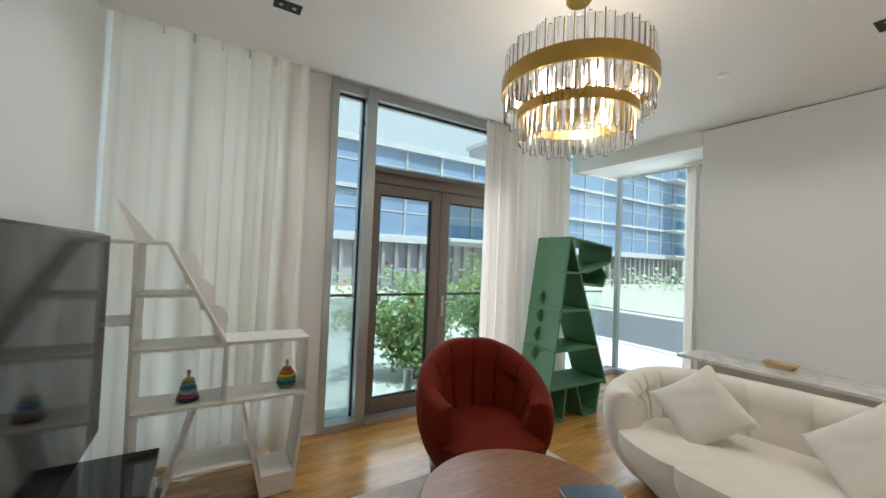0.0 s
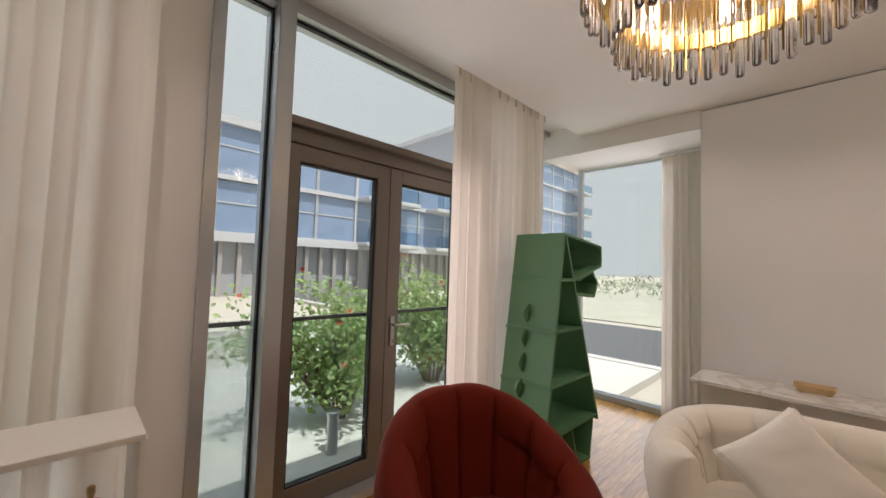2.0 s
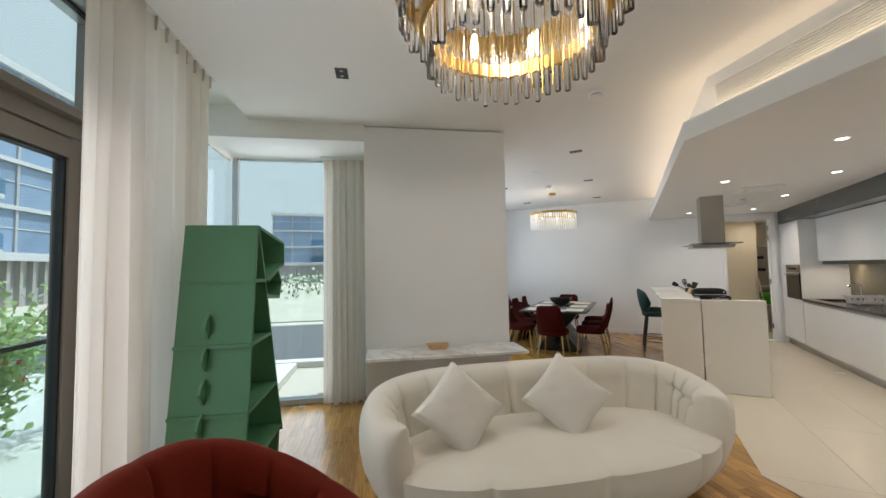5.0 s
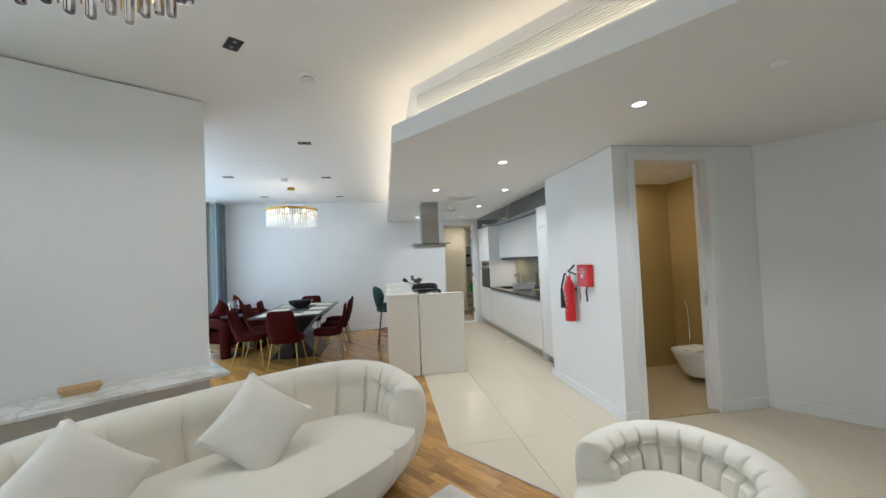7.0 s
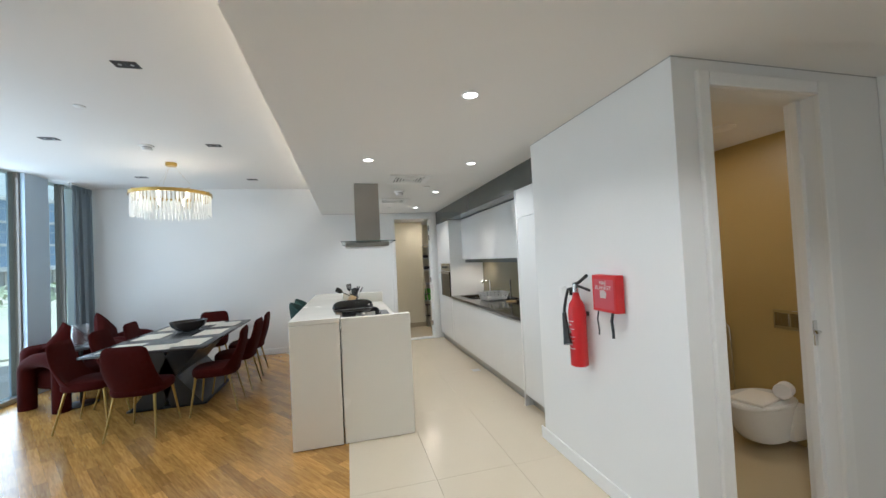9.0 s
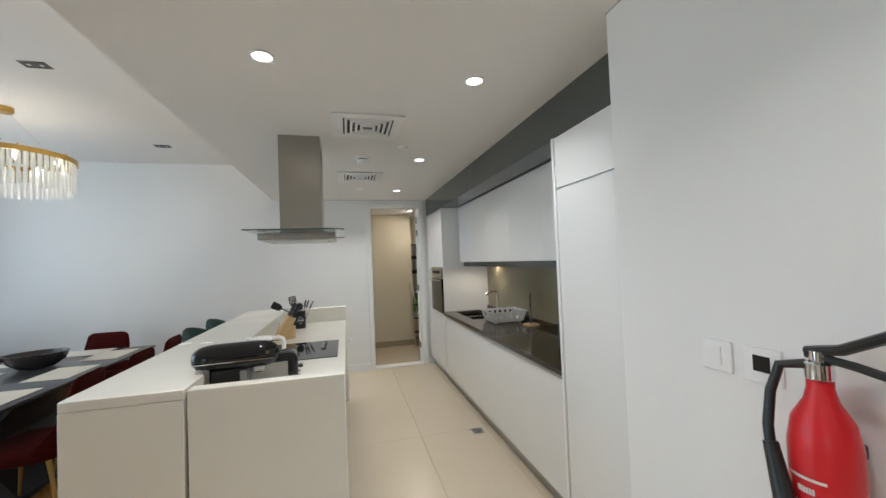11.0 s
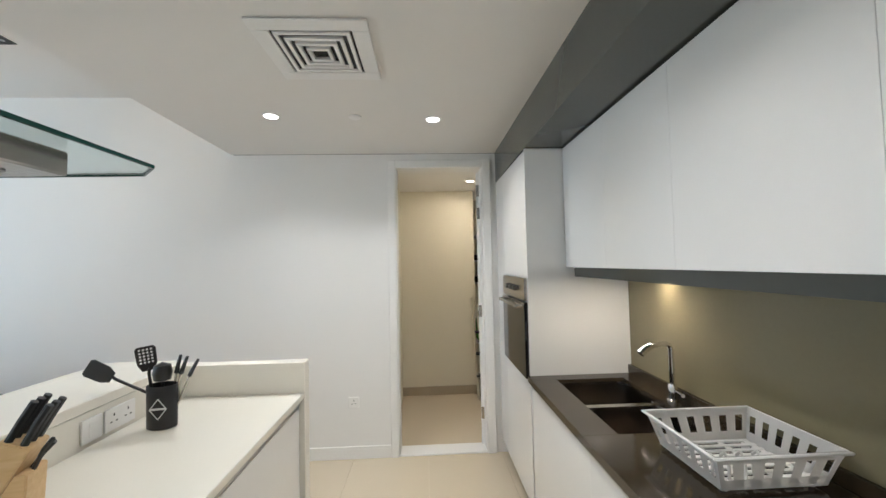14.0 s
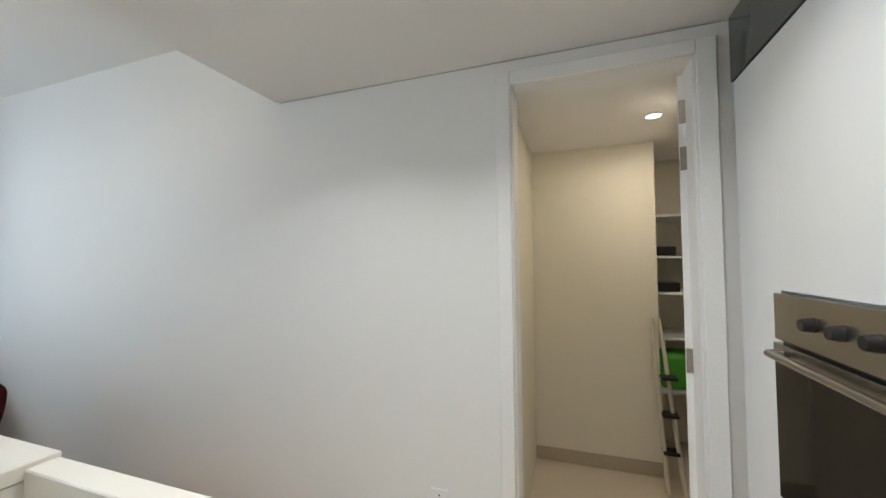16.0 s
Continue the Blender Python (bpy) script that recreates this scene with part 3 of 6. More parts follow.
hood = thing("cooker_hood", "stainless steel island cooker hood with glass canopy", "hood", pose(-0.48, 6.0, 0))
part("chimney", bx(-0.14, -0.15, 1.80, 0.14, 0.15, SOFF, 0.002), STEEL, hood)
part("seam", bx(-0.142, -0.152, 1.80, -0.0, -0.1505, SOFF), STEEL, hood)
bm = bx(0.1405, -0.09, 2.32, 0.1425, 0.06, 2.328)
for k in range(6):
    bx(0.1405, -0.09, 2.34 + k * 0.014, 0.1425, 0.06, 2.346 + k * 0.014, bm=bm)
part("vent_slots", bm, BLACK, hood)
HG = glass("canopy glass", (0.93, 0.97, 0.96), 0.0)
part("canopy", prism([(-0.31, -0.45), (0.22, -0.45), (0.29, -0.38), (0.29, 0.40), (0.22, 0.47), (-0.31, 0.47)], 1.798, 1.802), HG, hood, "flat clear glass canopy")
part("canopy_edge", prism([(-0.315, -0.455), (0.222, -0.455), (0.295, -0.382), (0.295, 0.402), (0.222, 0.475), (-0.315, 0.475), (-0.31, 0.47), (0.22, 0.47), (0.29, 0.40), (0.29, -0.38), (0.22, -0.45), (-0.31, -0.45)], 1.796, 1.804), M("green glass edge", (0.014, 0.05, 0.04), 0.1), hood)
part("filter_box", bx(-0.27, -0.25, 1.748, 0.23, 0.27, 1.795, 0.004), STEEL, hood)
part("filter_panel", bx(-0.2, -0.2, 1.744, 0.17, 0.22, 1.749, 0.002), ALU, hood)
for y in (-0.13, 0.14):
    part("hood_lamp", lathe([(0.001, 1.743), (0.022, 1.743), (0.024, 1.747)], 18, None, (0.19, y, 0)), FROST, hood)

# ---- glazing ----


def pane(parent, x0, y0, z0, x1, y1, z1):
    p = part("pane", bx(x0, y0, z0, x1, y1, z1), PANE, parent, "clear glass pane")
    p.visible_shadow = False
    return p


GY = FY + 0.02
w = thing("window_7", "full-height window behind the left curtain", "window", LIV, kind="structure")
pane(w, TVX, GY, 0.06, 0.46, GY + 0.012, HEAD)
part("window_sill", bx(TVX, FY - 0.05, 0, 0.46, FY + 0.12, 0.06), SILVER, w)
part("window_frame", bx(-0.15, FY - 0.04, 0.06, -0.11, FY + 0.10, HEAD), FRAME, w)

w = thing("window_1", "narrow full-height side light beside the balcony door", "window", LIV, kind="structure")
part("window_frame", bx(0.72, FY - 0.10, 0, 0.78, FY + 0.12, HEAD), SILVER, w)
part("head_frame", bx(0.78, FY - 0.06, HEAD - 0.09, 1.05, FY + 0.12, HEAD), SILVER, w)
part("window_sill", bx(0.78, FY - 0.12, 0, 1.05, FY + 0.12, 0.06), SILVER, w)
part("gasket", bx(0.78, GY - 0.012, 0.06, 0.79, GY + 0.02, HEAD - 0.09), GASKET, w)
part("gasket", bx(1.038, GY - 0.012, 0.06, 1.05, GY + 0.02, HEAD - 0.09), GASKET, w)
part("gasket", bx(0.79, GY - 0.012, HEAD - 0.105, 1.038, GY + 0.02, HEAD - 0.09), GASKET, w)
pane(w, 0.79, GY, 0.06, 1.038, GY + 0.012, HEAD - 0.105)
film_pane = part("frosted_film", bx(0.79, GY + 0.016, 0.06, 1.038, GY + 0.018, 1.15), FROSTPANE, w, "milky frosted film on the lower glass")
film_pane.visible_shadow = False
part("mullion", bx(1.05, FY - 0.09, 0, 1.145, FY + 0.14, HEAD, 0.003), SILVER, w)

DX0, DX1, DM = 1.145, 2.84, 1.918
w = thing("window_2", "clear transom window above the balcony door", "window", LIV, kind="structure")
part("head_frame", bx(DX0, FY - 0.06, HEAD - 0.09, DX1, FY + 0.12, HEAD), SILVER, w)
part("transom", bx(DX0, FY - 0.09, 2.35, DX1, FY + 0.12, 2.40, 0.003), FRAME, w)
part("transom_foot", bx(DX0, FY - 0.035, 2.258, DX1, FY + 0.12, 2.35, 0.002), FRAME, w)
part("gasket", bx(DX0, GY - 0.012, HEAD - 0.105, DX1, GY + 0.02, HEAD - 0.09), GASKET, w)
pane(w, DX0, GY, 2.40, DX1, GY + 0.012, HEAD - 0.105)

w = thing("door_1", "closed double balcony door with bronze grey frame and glass", "door", LIV, kind="structure")
part("door_frame", bx(DX1 - 0.11, FY - 0.05, 0, DX1, FY + 0.10, 2.258), FRAME, w)
part("threshold", bx(DX0, FY - 0.12, 0, DX1, FY + 0.12, 0.05), SILVER, w, "silver threshold")
LY0, LY1 = FY - 0.02, FY + 0.06                 # faces of the door leaves
for x0, x1, sl, sr in ((DX0 + 0.002, DM - 0.002, 0.090, 0.107), (DM + 0.002, 2.729, 0.107, 0.107)):
    leaf = part("door_leaf", bx(x0, LY0, 0.055, x0 + sl, LY1, 2.252, 0.003), FRAME, w)
    part("stile", bx(x1 - sr, LY0, 0.055, x1, LY1, 2.252, 0.003), FRAME, leaf)
    part("top_rail", bx(x0 + sl, LY0, 2.153, x1 - sr, LY1, 2.252), FRAME, leaf)
    part("bottom_rail", bx(x0 + sl, LY0, 0.055, x1 - sr, LY1, 0.19), FRAME, leaf)
    bm = bx(x0 + sl, LY0 + 0.015, 0.19, x0 + sl + 0.012, LY1 - 0.02, 2.153)
    bx(x1 - sr - 0.012, LY0 + 0.015, 0.19, x1 - sr, LY1 - 0.02, 2.153, bm=bm)
    bx(x0 + sl + 0.012, LY0 + 0.015, 2.141, x1 - sr - 0.012, LY1 - 0.02, 2.153, bm=bm)
    bx(x0 + sl + 0.012, LY0 + 0.015, 0.19, x1 - sr - 0.012, LY1 - 0.02, 0.20, bm=bm)
    part("gasket", bm, GASKET, leaf)
    pane(leaf, x0 + sl + 0.012, LY0 + 0.03, 0.20, x1 - sr - 0.012, LY0 + 0.042, 2.141)
    for z in (0.3, 1.75, 2.05):
        if x0 < 1.5:
            part("hinge", cyl(x0 + 0.008, LY0 - 0.010, z - 0.05, z + 0.05, 0.011, 12), FRAME, leaf)
hd = part("door_handle", tube([(1.975, LY0, 1.10), (1.975, LY0 - 0.05, 1.10), (1.99, LY0 - 0.055, 1.10), (2.10, LY0 - 0.055, 1.10)], 0.010, 10), ALU, w)
part("handle_plate", bx(1.957, LY0 - 0.012, 0.95, 1.993, LY0, 1.16, 0.003), ALU, hd)
part("key", bx(1.97, LY0 - 0.04, 0.975, 1.98, LY0 - 0.012, 0.995, 0.001), CHROME, hd)

w = thing("window_3", "full-height fixed window behind the curtain", "window", LIV, kind="structure")
part("mullion", bx(DX1, FY - 0.10, 0, DX1 + 0.06, FY + 0.12, HEAD), FRAME, w)
part("window_sill", bx(DX1 + 0.06, FY - 0.06, 0, FX, FY + 0.12, 0.06), SILVER, w)
part("head_frame", bx(DX1 + 0.06, FY - 0.05, HEAD - 0.05, CONS - 0.02, FY + 0.12, HEAD), SILVER, w)
pane(w, DX1 + 0.06, GY, 0.06, CONS - 0.021, GY + 0.012, HEAD - 0.05)
pane(w, CONS - 0.019, GY, 0.06, FX, GY + 0.012, 2.81)
part("corner_mullion", bx(FX - 0.02, FY - 0.04, 0, FX + 0.04, FY + 0.018, 2.849), SILVER, w)
w = thing("window_4", "full-height side window of the bay", "window", LIV, kind="structure")
part("window_sill", bx(FX - 0.07, 1.84, 0, FX + 0.06, FY - 0.06, 0.06), SILVER, w, "pale grey metal sill")
pane(w, FX, 1.75, 0.06, FX + 0.012, FY - 0.05, 2.85)
rail = thing("balustrade", "dark metal guard rail with clear glass outside the glazing", "railing", LIV)
part("top_rail", bx(0.8, FY + 0.155, 1.15, 4.9, FY + 0.185, 1.175), FRAME, rail)
p = part("glass_panel", bx(0.8, FY + 0.165, -0.44, 4.9, FY + 0.173, 1.15), glass("balustrade glass", (0.90, 0.95, 0.95)), rail)
p.visible_shadow = False

# dining windows
w = thing("window_5", "full-height dining room window with blue-grey frames", "window", Matrix(), kind="structure")
pane(w, FACADE - 0.01, 6.72, 0.06, FACADE, 7.50, CEIL)
pane(w, FACADE - 0.01, 7.95, 0.06, FACADE, END, CEIL)
part("window_sill", bx(FACADE - 0.08, 6.70, 0, FACADE + 0.06, END, 0.06), SILVER, w)
part("column", bx(FACADE - 0.10, 7.52, 0, FACADE + 0.10, 7.93, CEIL), M("blue grey cladding", (0.46, 0.56, 0.66), 0.5), w)
for y in (6.70, 7.49, 7.935, 8.30):
    part("window_frame", bx(FACADE - 0.06, y, 0.06, FACADE + 0.05, y + 0.03, CEIL), FRAME, w)

w = thing("window_6", "full-height dining room window", "window", Matrix(), kind="structure")
pane(w, FACADE - 0.06, 4.3, 0.06, FACADE - 0.05, 6.2, CEIL)
part("window_sill", bx(FACADE - 0.14, 4.3, 0, FACADE + 0.02, 6.2, 0.06), SILVER, w)

# ---- curtains ----


def curtain(name, label, m, width, height, folds, depth, mat, seed):
    rng = random.Random(seed)
    ph = [rng.uniform(0, 6.28) for _ in range(6)]

    def fn(u, v):
        a = (u + 0.035 * math.sin(u * 8 + ph[5]) + 0.012 * math.sin(u * 23 + ph[0]) * v) * folds * 2 * math.pi
        flare = 0.55 + 0.45 * v
        wob = 0.35 * math.sin(a * 0.5 + ph[0]) + 0.25 * math.sin(a * 0.31 + ph[1] + v)
        y = depth * flare * (math.copysign(abs(math.sin(a + 0.5 * math.sin(a * 0.27 + ph[2]))) ** 0.7, math.sin(a + 0.5 * math.sin(a * 0.27 + ph[2]))) * (0.55 + 0.25 * math.sin(u * 13 + ph[1])) + wob)
        x = u * width + 0.012 * math.sin(a * 2 + ph[3]) * flare + 0.02 * math.sin(u * 9 + ph[4]) * v
        if v < 0.03:
            y *= 0.8
        return x, y, height * (1 - v)
    ob = thing(name, label, "curtain", m)
    cloth = part("cloth", sheet(fn, int(folds * 14), 14), mat, ob)
    bm = bx(-0.01, -0.018, height + 0.004, width + 0.02, 0.018, height + 0.028)
    part("track", bm, TRIM, ob)
    for k in range(int(folds)):
        xx = (k + 0.5) / folds * width
        part("pleat", bx(xx - 0.006, -0.022, height - 0.09, xx + 0.006, 0.0, height + 0.003, 0.002), mat, ob)
    return ob


curtain("curtain", "long white sheer pleated curtain beside the television wall", LIV @ pose(TVX + 0.03, 3.10, 0.015), 1.22, HEAD - 0.044, 7, 0.095, CURTAIN, 3)
curtain("curtain", "long white sheer pleated curtain gathered beside the balcony door", LIV @ pose(2.25, 3.04, 0.015), 1.36, HEAD - 0.044, 11, 0.065, CURTAIN, 5)
curtain("curtain", "long white sheer curtain in the window bay", LIV @ pose(4.84, 1.86, 0.015, 0, 0, 90), 0.48, 2.806, 6, 0.055, CURTAIN, 8)
curtain("curtain", "grey-blue heavy curtain beside the dining window", pose(-4.72, 8.17, 0.015, 0, 0, 90), 0.48, CEIL - 0.044, 6, 0.06, GREYCURT, 11)

# ---- soft seats ----


def superell(a, n):
    c, s = math.cos(a), math.sin(a)
    return (abs(c) ** n + abs(s) ** n) ** (-1 / n)


def tub(name, label, category, m, half_w, half_d, seat_h, back_h, arm_h, wall, pleats, mat, n=2.4, opening=0.5, lean=0.05, foot=0.05, deep=0.16, narrow=0.86, flat=0.25, outer=1.0):
    """A rounded tufted seat that opens towards -y: back wall of padded pleats round a seat, on a low plinth."""
    ob = thing(name, label, category, m)

    def height(t):                                   # t: 0 back middle .. 1 arm tip
        k = max(0.0, (t - flat) / (1 - flat))
        return back_h - (back_h - arm_h) * k * k * (3 - 2 * k)

    span = math.pi * (1 - opening / 2)

    def fn(u, v):
        a = math.pi / 2 + (u * 2 - 1) * span
        t = abs(u * 2 - 1)
        h = height(t)
        tip = 1.0 if t < 0.94 else math.sqrt(max(0.0, 1 - ((t - 0.94) / 0.06) ** 2)) * 0.9 + 0.1
        b = 2 * math.pi * v
        pl = abs(math.sin(math.pi * u * pleats))
        groove = 1 - deep * (1 - pl) ** 5 * (1.0 if math.cos(b) > 0.25 else outer)
        up = math.sin(b)
        zz = foot + (h - foot) * (0.5 + 0.5 * math.copysign(abs(up) ** 0.6, up))
        inward = math.copysign(abs(math.cos(b)) ** 0.7, math.cos(b)) * wall * 0.5 * tip
        row = seat_h + 0.52 * (h - seat_h)
        band = 1 - 2.2 * deep * math.exp(-((zz - row) / 0.022) ** 2) * (0.6 + 0.4 * (1 - pl) ** 2) if math.cos(b) > 0 else 1
        inward *= groove * band
        taper = narrow + (1 - narrow) * math.sin(min(1, (zz - foot) / (0.6 * h)) * math.pi / 2)
        r = superell(a, n)
        ro = taper * (1 + lean * (zz / h - 0.6))
        x0, y0 = r * math.cos(a) * (half_w - wall / 2) * ro, r * math.sin(a) * (half_d - wall / 2) * ro
        d = Vector((x0 / half_w ** 2, y0 / half_d ** 2)).normalized()
        return x0 - d.x * inward, y0 - d.y * inward, zz - (0.075 * outer * deep * (1 - pl) ** 2 if up > 0.5 else 0)
    part("backrest", sheet(fn, pleats * 18, 40, round_v=True, caps=True), mat, ob)
    for k in range(1, pleats):
        h = height(abs(2 * k / pleats - 1))
        f = (seat_h + 0.52 * (h - seat_h) - foot) / (h - foot)
        v = math.asin(min(1.0, max(0.0, 2 * f - 1) ** (1 / 0.6))) / (2 * math.pi)
        part("button", lathe([(0.001, -0.008), (0.010, -0.005), (0.012, 0.0), (0.010, 0.005), (0.001, 0.008)], 10), mat, ob).location = fn(k / pleats, v)

    def seat(u, v):
        a = 2 * math.pi * u
        r = superell(a, n)
        k = min(1.0, v / 0.55)
        ring = math.sin(k * math.pi / 2) ** 0.6 if v < 0.55 else 1 - (v - 0.55) / 0.45
        pl = abs(math.sin(a * pleats * 0.35))
        g = 1 - (0.045 * (1 - pl) ** 7 if v < 0.7 else 0)
        zz = foot + (seat_h - foot) * (k * 0.86) if v < 0.55 else seat_h - 0.14 * (seat_h - foot) * (1 - math.sin(min(1, (v - 0.55) / 0.25) * math.pi / 2))
        base = narrow - 0.06 + (1.06 - narrow) * math.sin(min(1.0, k * 1.3) * math.pi / 2)
        inner = ring if v >= 0.55 else 1
        y = r * math.sin(a) * (half_d * 0.90) * base * inner * g - 0.05 * half_d
        return r * math.cos(a) * (half_w * 0.90) * base * inner * g, y, zz
    part("seat", sheet(seat, pleats * 22, 28, round_u=True), mat, ob)
    part("plinth", lathe([(0.55, 0.0), (0.60, 0.0), (0.62, foot + 0.02)], 40), BLACK, ob).matrix_basis = Matrix.Diagonal((half_w / 0.8, half_d / 0.8, 1, 1))
    return ob


tub("sofa", "cream tufted curved sofa with deep pleated back", "sofa", LIV @ pose(2.80, 0.56, 0, 0, 0, -90 + 2), 1.27, 0.57, 0.43, 0.77, 0.64, 0.27, 15, CREAM, n=2.7, opening=0.60, deep=0.2, outer=0.12)
tub("armchair", "rust red velvet tub armchair with tufted back", "armchair", LIV @ pose(1.63, 2.13, 0, 0, 0, -20), 0.49, 0.47, 0.40, 0.905, 0.60, 0.20, 8, RED, n=2.2, opening=0.52, lean=0.12, deep=0.26, narrow=0.66, flat=0.08, outer=0.2)
tub("armchair", "pale cream tufted low round armchair", "armchair", LIV @ pose(1.0, -0.80, 0, 0, 0, 160), 0.48, 0.46, 0.36, 0.565, 0.53, 0.22, 13, CREAM, n=2.2, opening=0.66, deep=0.3, outer=0.12)


def pillow(label, m, w=0.44, t=0.16, mat=CUSHION):
    def face(sign):
        def fn(u, v):
            x, y = u * 2 - 1, v * 2 - 1
            e = (1 - x ** 4) * (1 - y ** 4)
            k = 1 - 0.10 * (1 - abs(x) ** 2) * (abs(y) ** 3) , 1 - 0.10 * (1 - abs(y) ** 2) * (abs(x) ** 3)
            wr = 0.008 * noise.noise(Vector((x * 3, y * 3, w * 9)))
            return x * w / 2 * k[1], y * w / 2 * k[0], sign * (t / 2 * max(0, e) ** 0.45 + wr * e)
        return fn
    bm = sheet(face(1), 18, 18)
    sheet(face(-1), 18, 18, bm=bm)
    bmesh.ops.remove_doubles(bm, verts=bm.verts[:], dist=0.0006)
    bmesh.ops.recalc_face_normals(bm, faces=bm.faces[:])
    return single("cushion", bm, mat, label, "cushion", m)


pillow("off-white square cushion leaning on the sofa back", LIV @ pose(2.76, 1.20, 0.61, 0, -62, 12) @ pose(0, 0, 0, 0, 0, 42), 0.46, 0.17)
pillow("off-white square cushion leaning in the sofa corner", LIV @ pose(2.83, 0.42, 0.61, 0, -62, -12) @ pose(0, 0, 0, 0, 0, 48), 0.46, 0.17)

# ---- living room ----
single("rug", prism([(0.62, -0.62), (2.32, -0.62), (2.32, 2.28), (0.62, 2.28)], 0.002, 0.012, None, 0.003), M("mottled grey cream rug", (0.50, 0.46, 0.40), 0.95, var=0.45, scale=7, bump=0.5, bscale=220, grain=0.2), "mottled grey and cream flat-woven rug", "rug", LIV)
ct = thing("coffee_table", "round walnut coffee table", "coffee table", LIV @ pose(1.20, 1.25, 0))
part("tabletop", lathe([(0.44, 0.385), (0.49, 0.39), (0.5, 0.40), (0.5, 0.41), (0.492, 0.42)], 64), WALNUT, ct)
part("apron", lathe([(0.30, 0.30), (0.34, 0.384)], 48), WALNUT, ct)
part("pedestal", lathe([(0.30, 0.012), (0.30, 0.03), (0.20, 0.06), (0.18, 0.25), (0.3, 0.30)], 40), WALNUT, ct)

cons = thing("console_shelf", "long white veined marble shelf fixed to the wall", "console", LIV @ pose(0, 0, 0))
part("marble_top", bx(3.70, 0.33, 0.715, CONS - 0.002, 1.83, 0.745, 0.004), MARBLE, cons)
part("rail", bx(3.95, 0.36, 0.694, 3.97, 1.78, 0.714), FRAME, cons, "dark metal rail")
for y in (0.45, 1.05, 1.65):
    part("bracket", bx(3.971, y - 0.02, 0.66, CONS - 0.003, y + 0.02, 0.714, 0.002), FRAME, cons)
bm = lathe([(0.055, 0), (0.10, 0.0), (0.135, 0.045), (0.128, 0.045), (0.096, 0.008), (0.001, 0.008)], 4)
bmesh.ops.transform(bm, matrix=Matrix.Diagonal((0.7, 1.15, 1, 1)) @ Matrix.Rotation(math.pi / 4, 4, "Z"), verts=bm.verts[:])
single("wooden_bowl", bm, PALEWOOD, "small pale wooden tray bowl on the marble shelf", "bowl", LIV @ pose(4.0, 1.15, 0.746))


def shelf_green():
    ob = thing("bookshelf", "green animal-shaped children's bookshelf with slanted sides", "bookshelf", LIV @ pose(0, 2.47, 0))
    D, T = 0.43, 0.022
    part("side_board", board((2.93, 1.82), (2.66, 0.0), T, 0, D), GREEN, ob)
    part("side_board", board((2.945, 1.82), (3.56, 0.28), T, 0, D), GREEN, ob)
    for (xa, za), (xb, zb) in (((2.86, 1.465), (3.09, 1.465)), ((2.79, 1.08), (3.235, 1.08)), ((2.735, 0.69), (3.395, 0.69)), ((2.69, 0.325), (3.535, 0.325))):
        part("shelf", board((xa, za), (xb, zb), T, 0, D), GREEN, ob)
    part("head_top", board((2.94, 1.815), (3.59, 1.75), T, 0, D), GREEN, ob)
    part("head_front", board((3.592, 1.755), (3.597, 1.585), T, 0, D), GREEN, ob)
    part("head_bottom", board((3.597, 1.585), (3.10, 1.465), T, 0, D), GREEN, ob)
    part("jaw_top", board((3.16, 1.46), (3.42, 1.535), T, 0, D), GREEN, ob)
    part("jaw_front", board((3.42, 1.535), (3.52, 1.44), T, 0, D), GREEN, ob)
    part("jaw_front", board((3.52, 1.44), (3.46, 1.325), T, 0, D), GREEN, ob)
    part("jaw_bottom", board((3.46, 1.325), (3.14, 1.355), T, 0, D), GREEN, ob)
    part("foot", board((2.93, 0.32), (2.90, 0.0), T, 0, D), GREEN, ob)
    part("foot_base", board((2.67, 0.012), (2.90, 0.012), T, 0, D), GREEN, ob)
    part("foot", board((3.09, 0.32), (3.20, 0.0), T, 0, D), GREEN, ob)
    part("foot", board((3.46, 0.32), (3.40, 0.0), T, 0, D), GREEN, ob)
    part("foot_base", board((3.20, 0.012), (3.40, 0.012), T, 0, D), GREEN, ob)
    pts = [(3.34 + 0.20 * math.cos(a) * (1 if math.cos(a) > 0 else 0.6), 0.985 + 0.145 * math.sin(a)) for a in (math.radians(k) for k in range(-80, 100, 12))]
    part("arm", plate([(3.27, 0.98)] + pts, 0.20, 0.222), GREEN, ob)
    for k in range(4):                                 # scalloped spikes on the back board
        z = 1.27 - 0.185 * k
        x = 2.93 - 0.27 * (1.82 - z) / 1.82
        sp = [(x - 0.01 - 0.008, z), (x - 0.075, z - 0.035), (x - 0.09, z - 0.075), (x - 0.06, z - 0.12), (x - 0.02 - 0.008, z - 0.15)]
        part("spike", plate(sp, 0.24, 0.255), GREEN, ob)
    return ob


shelf_green()


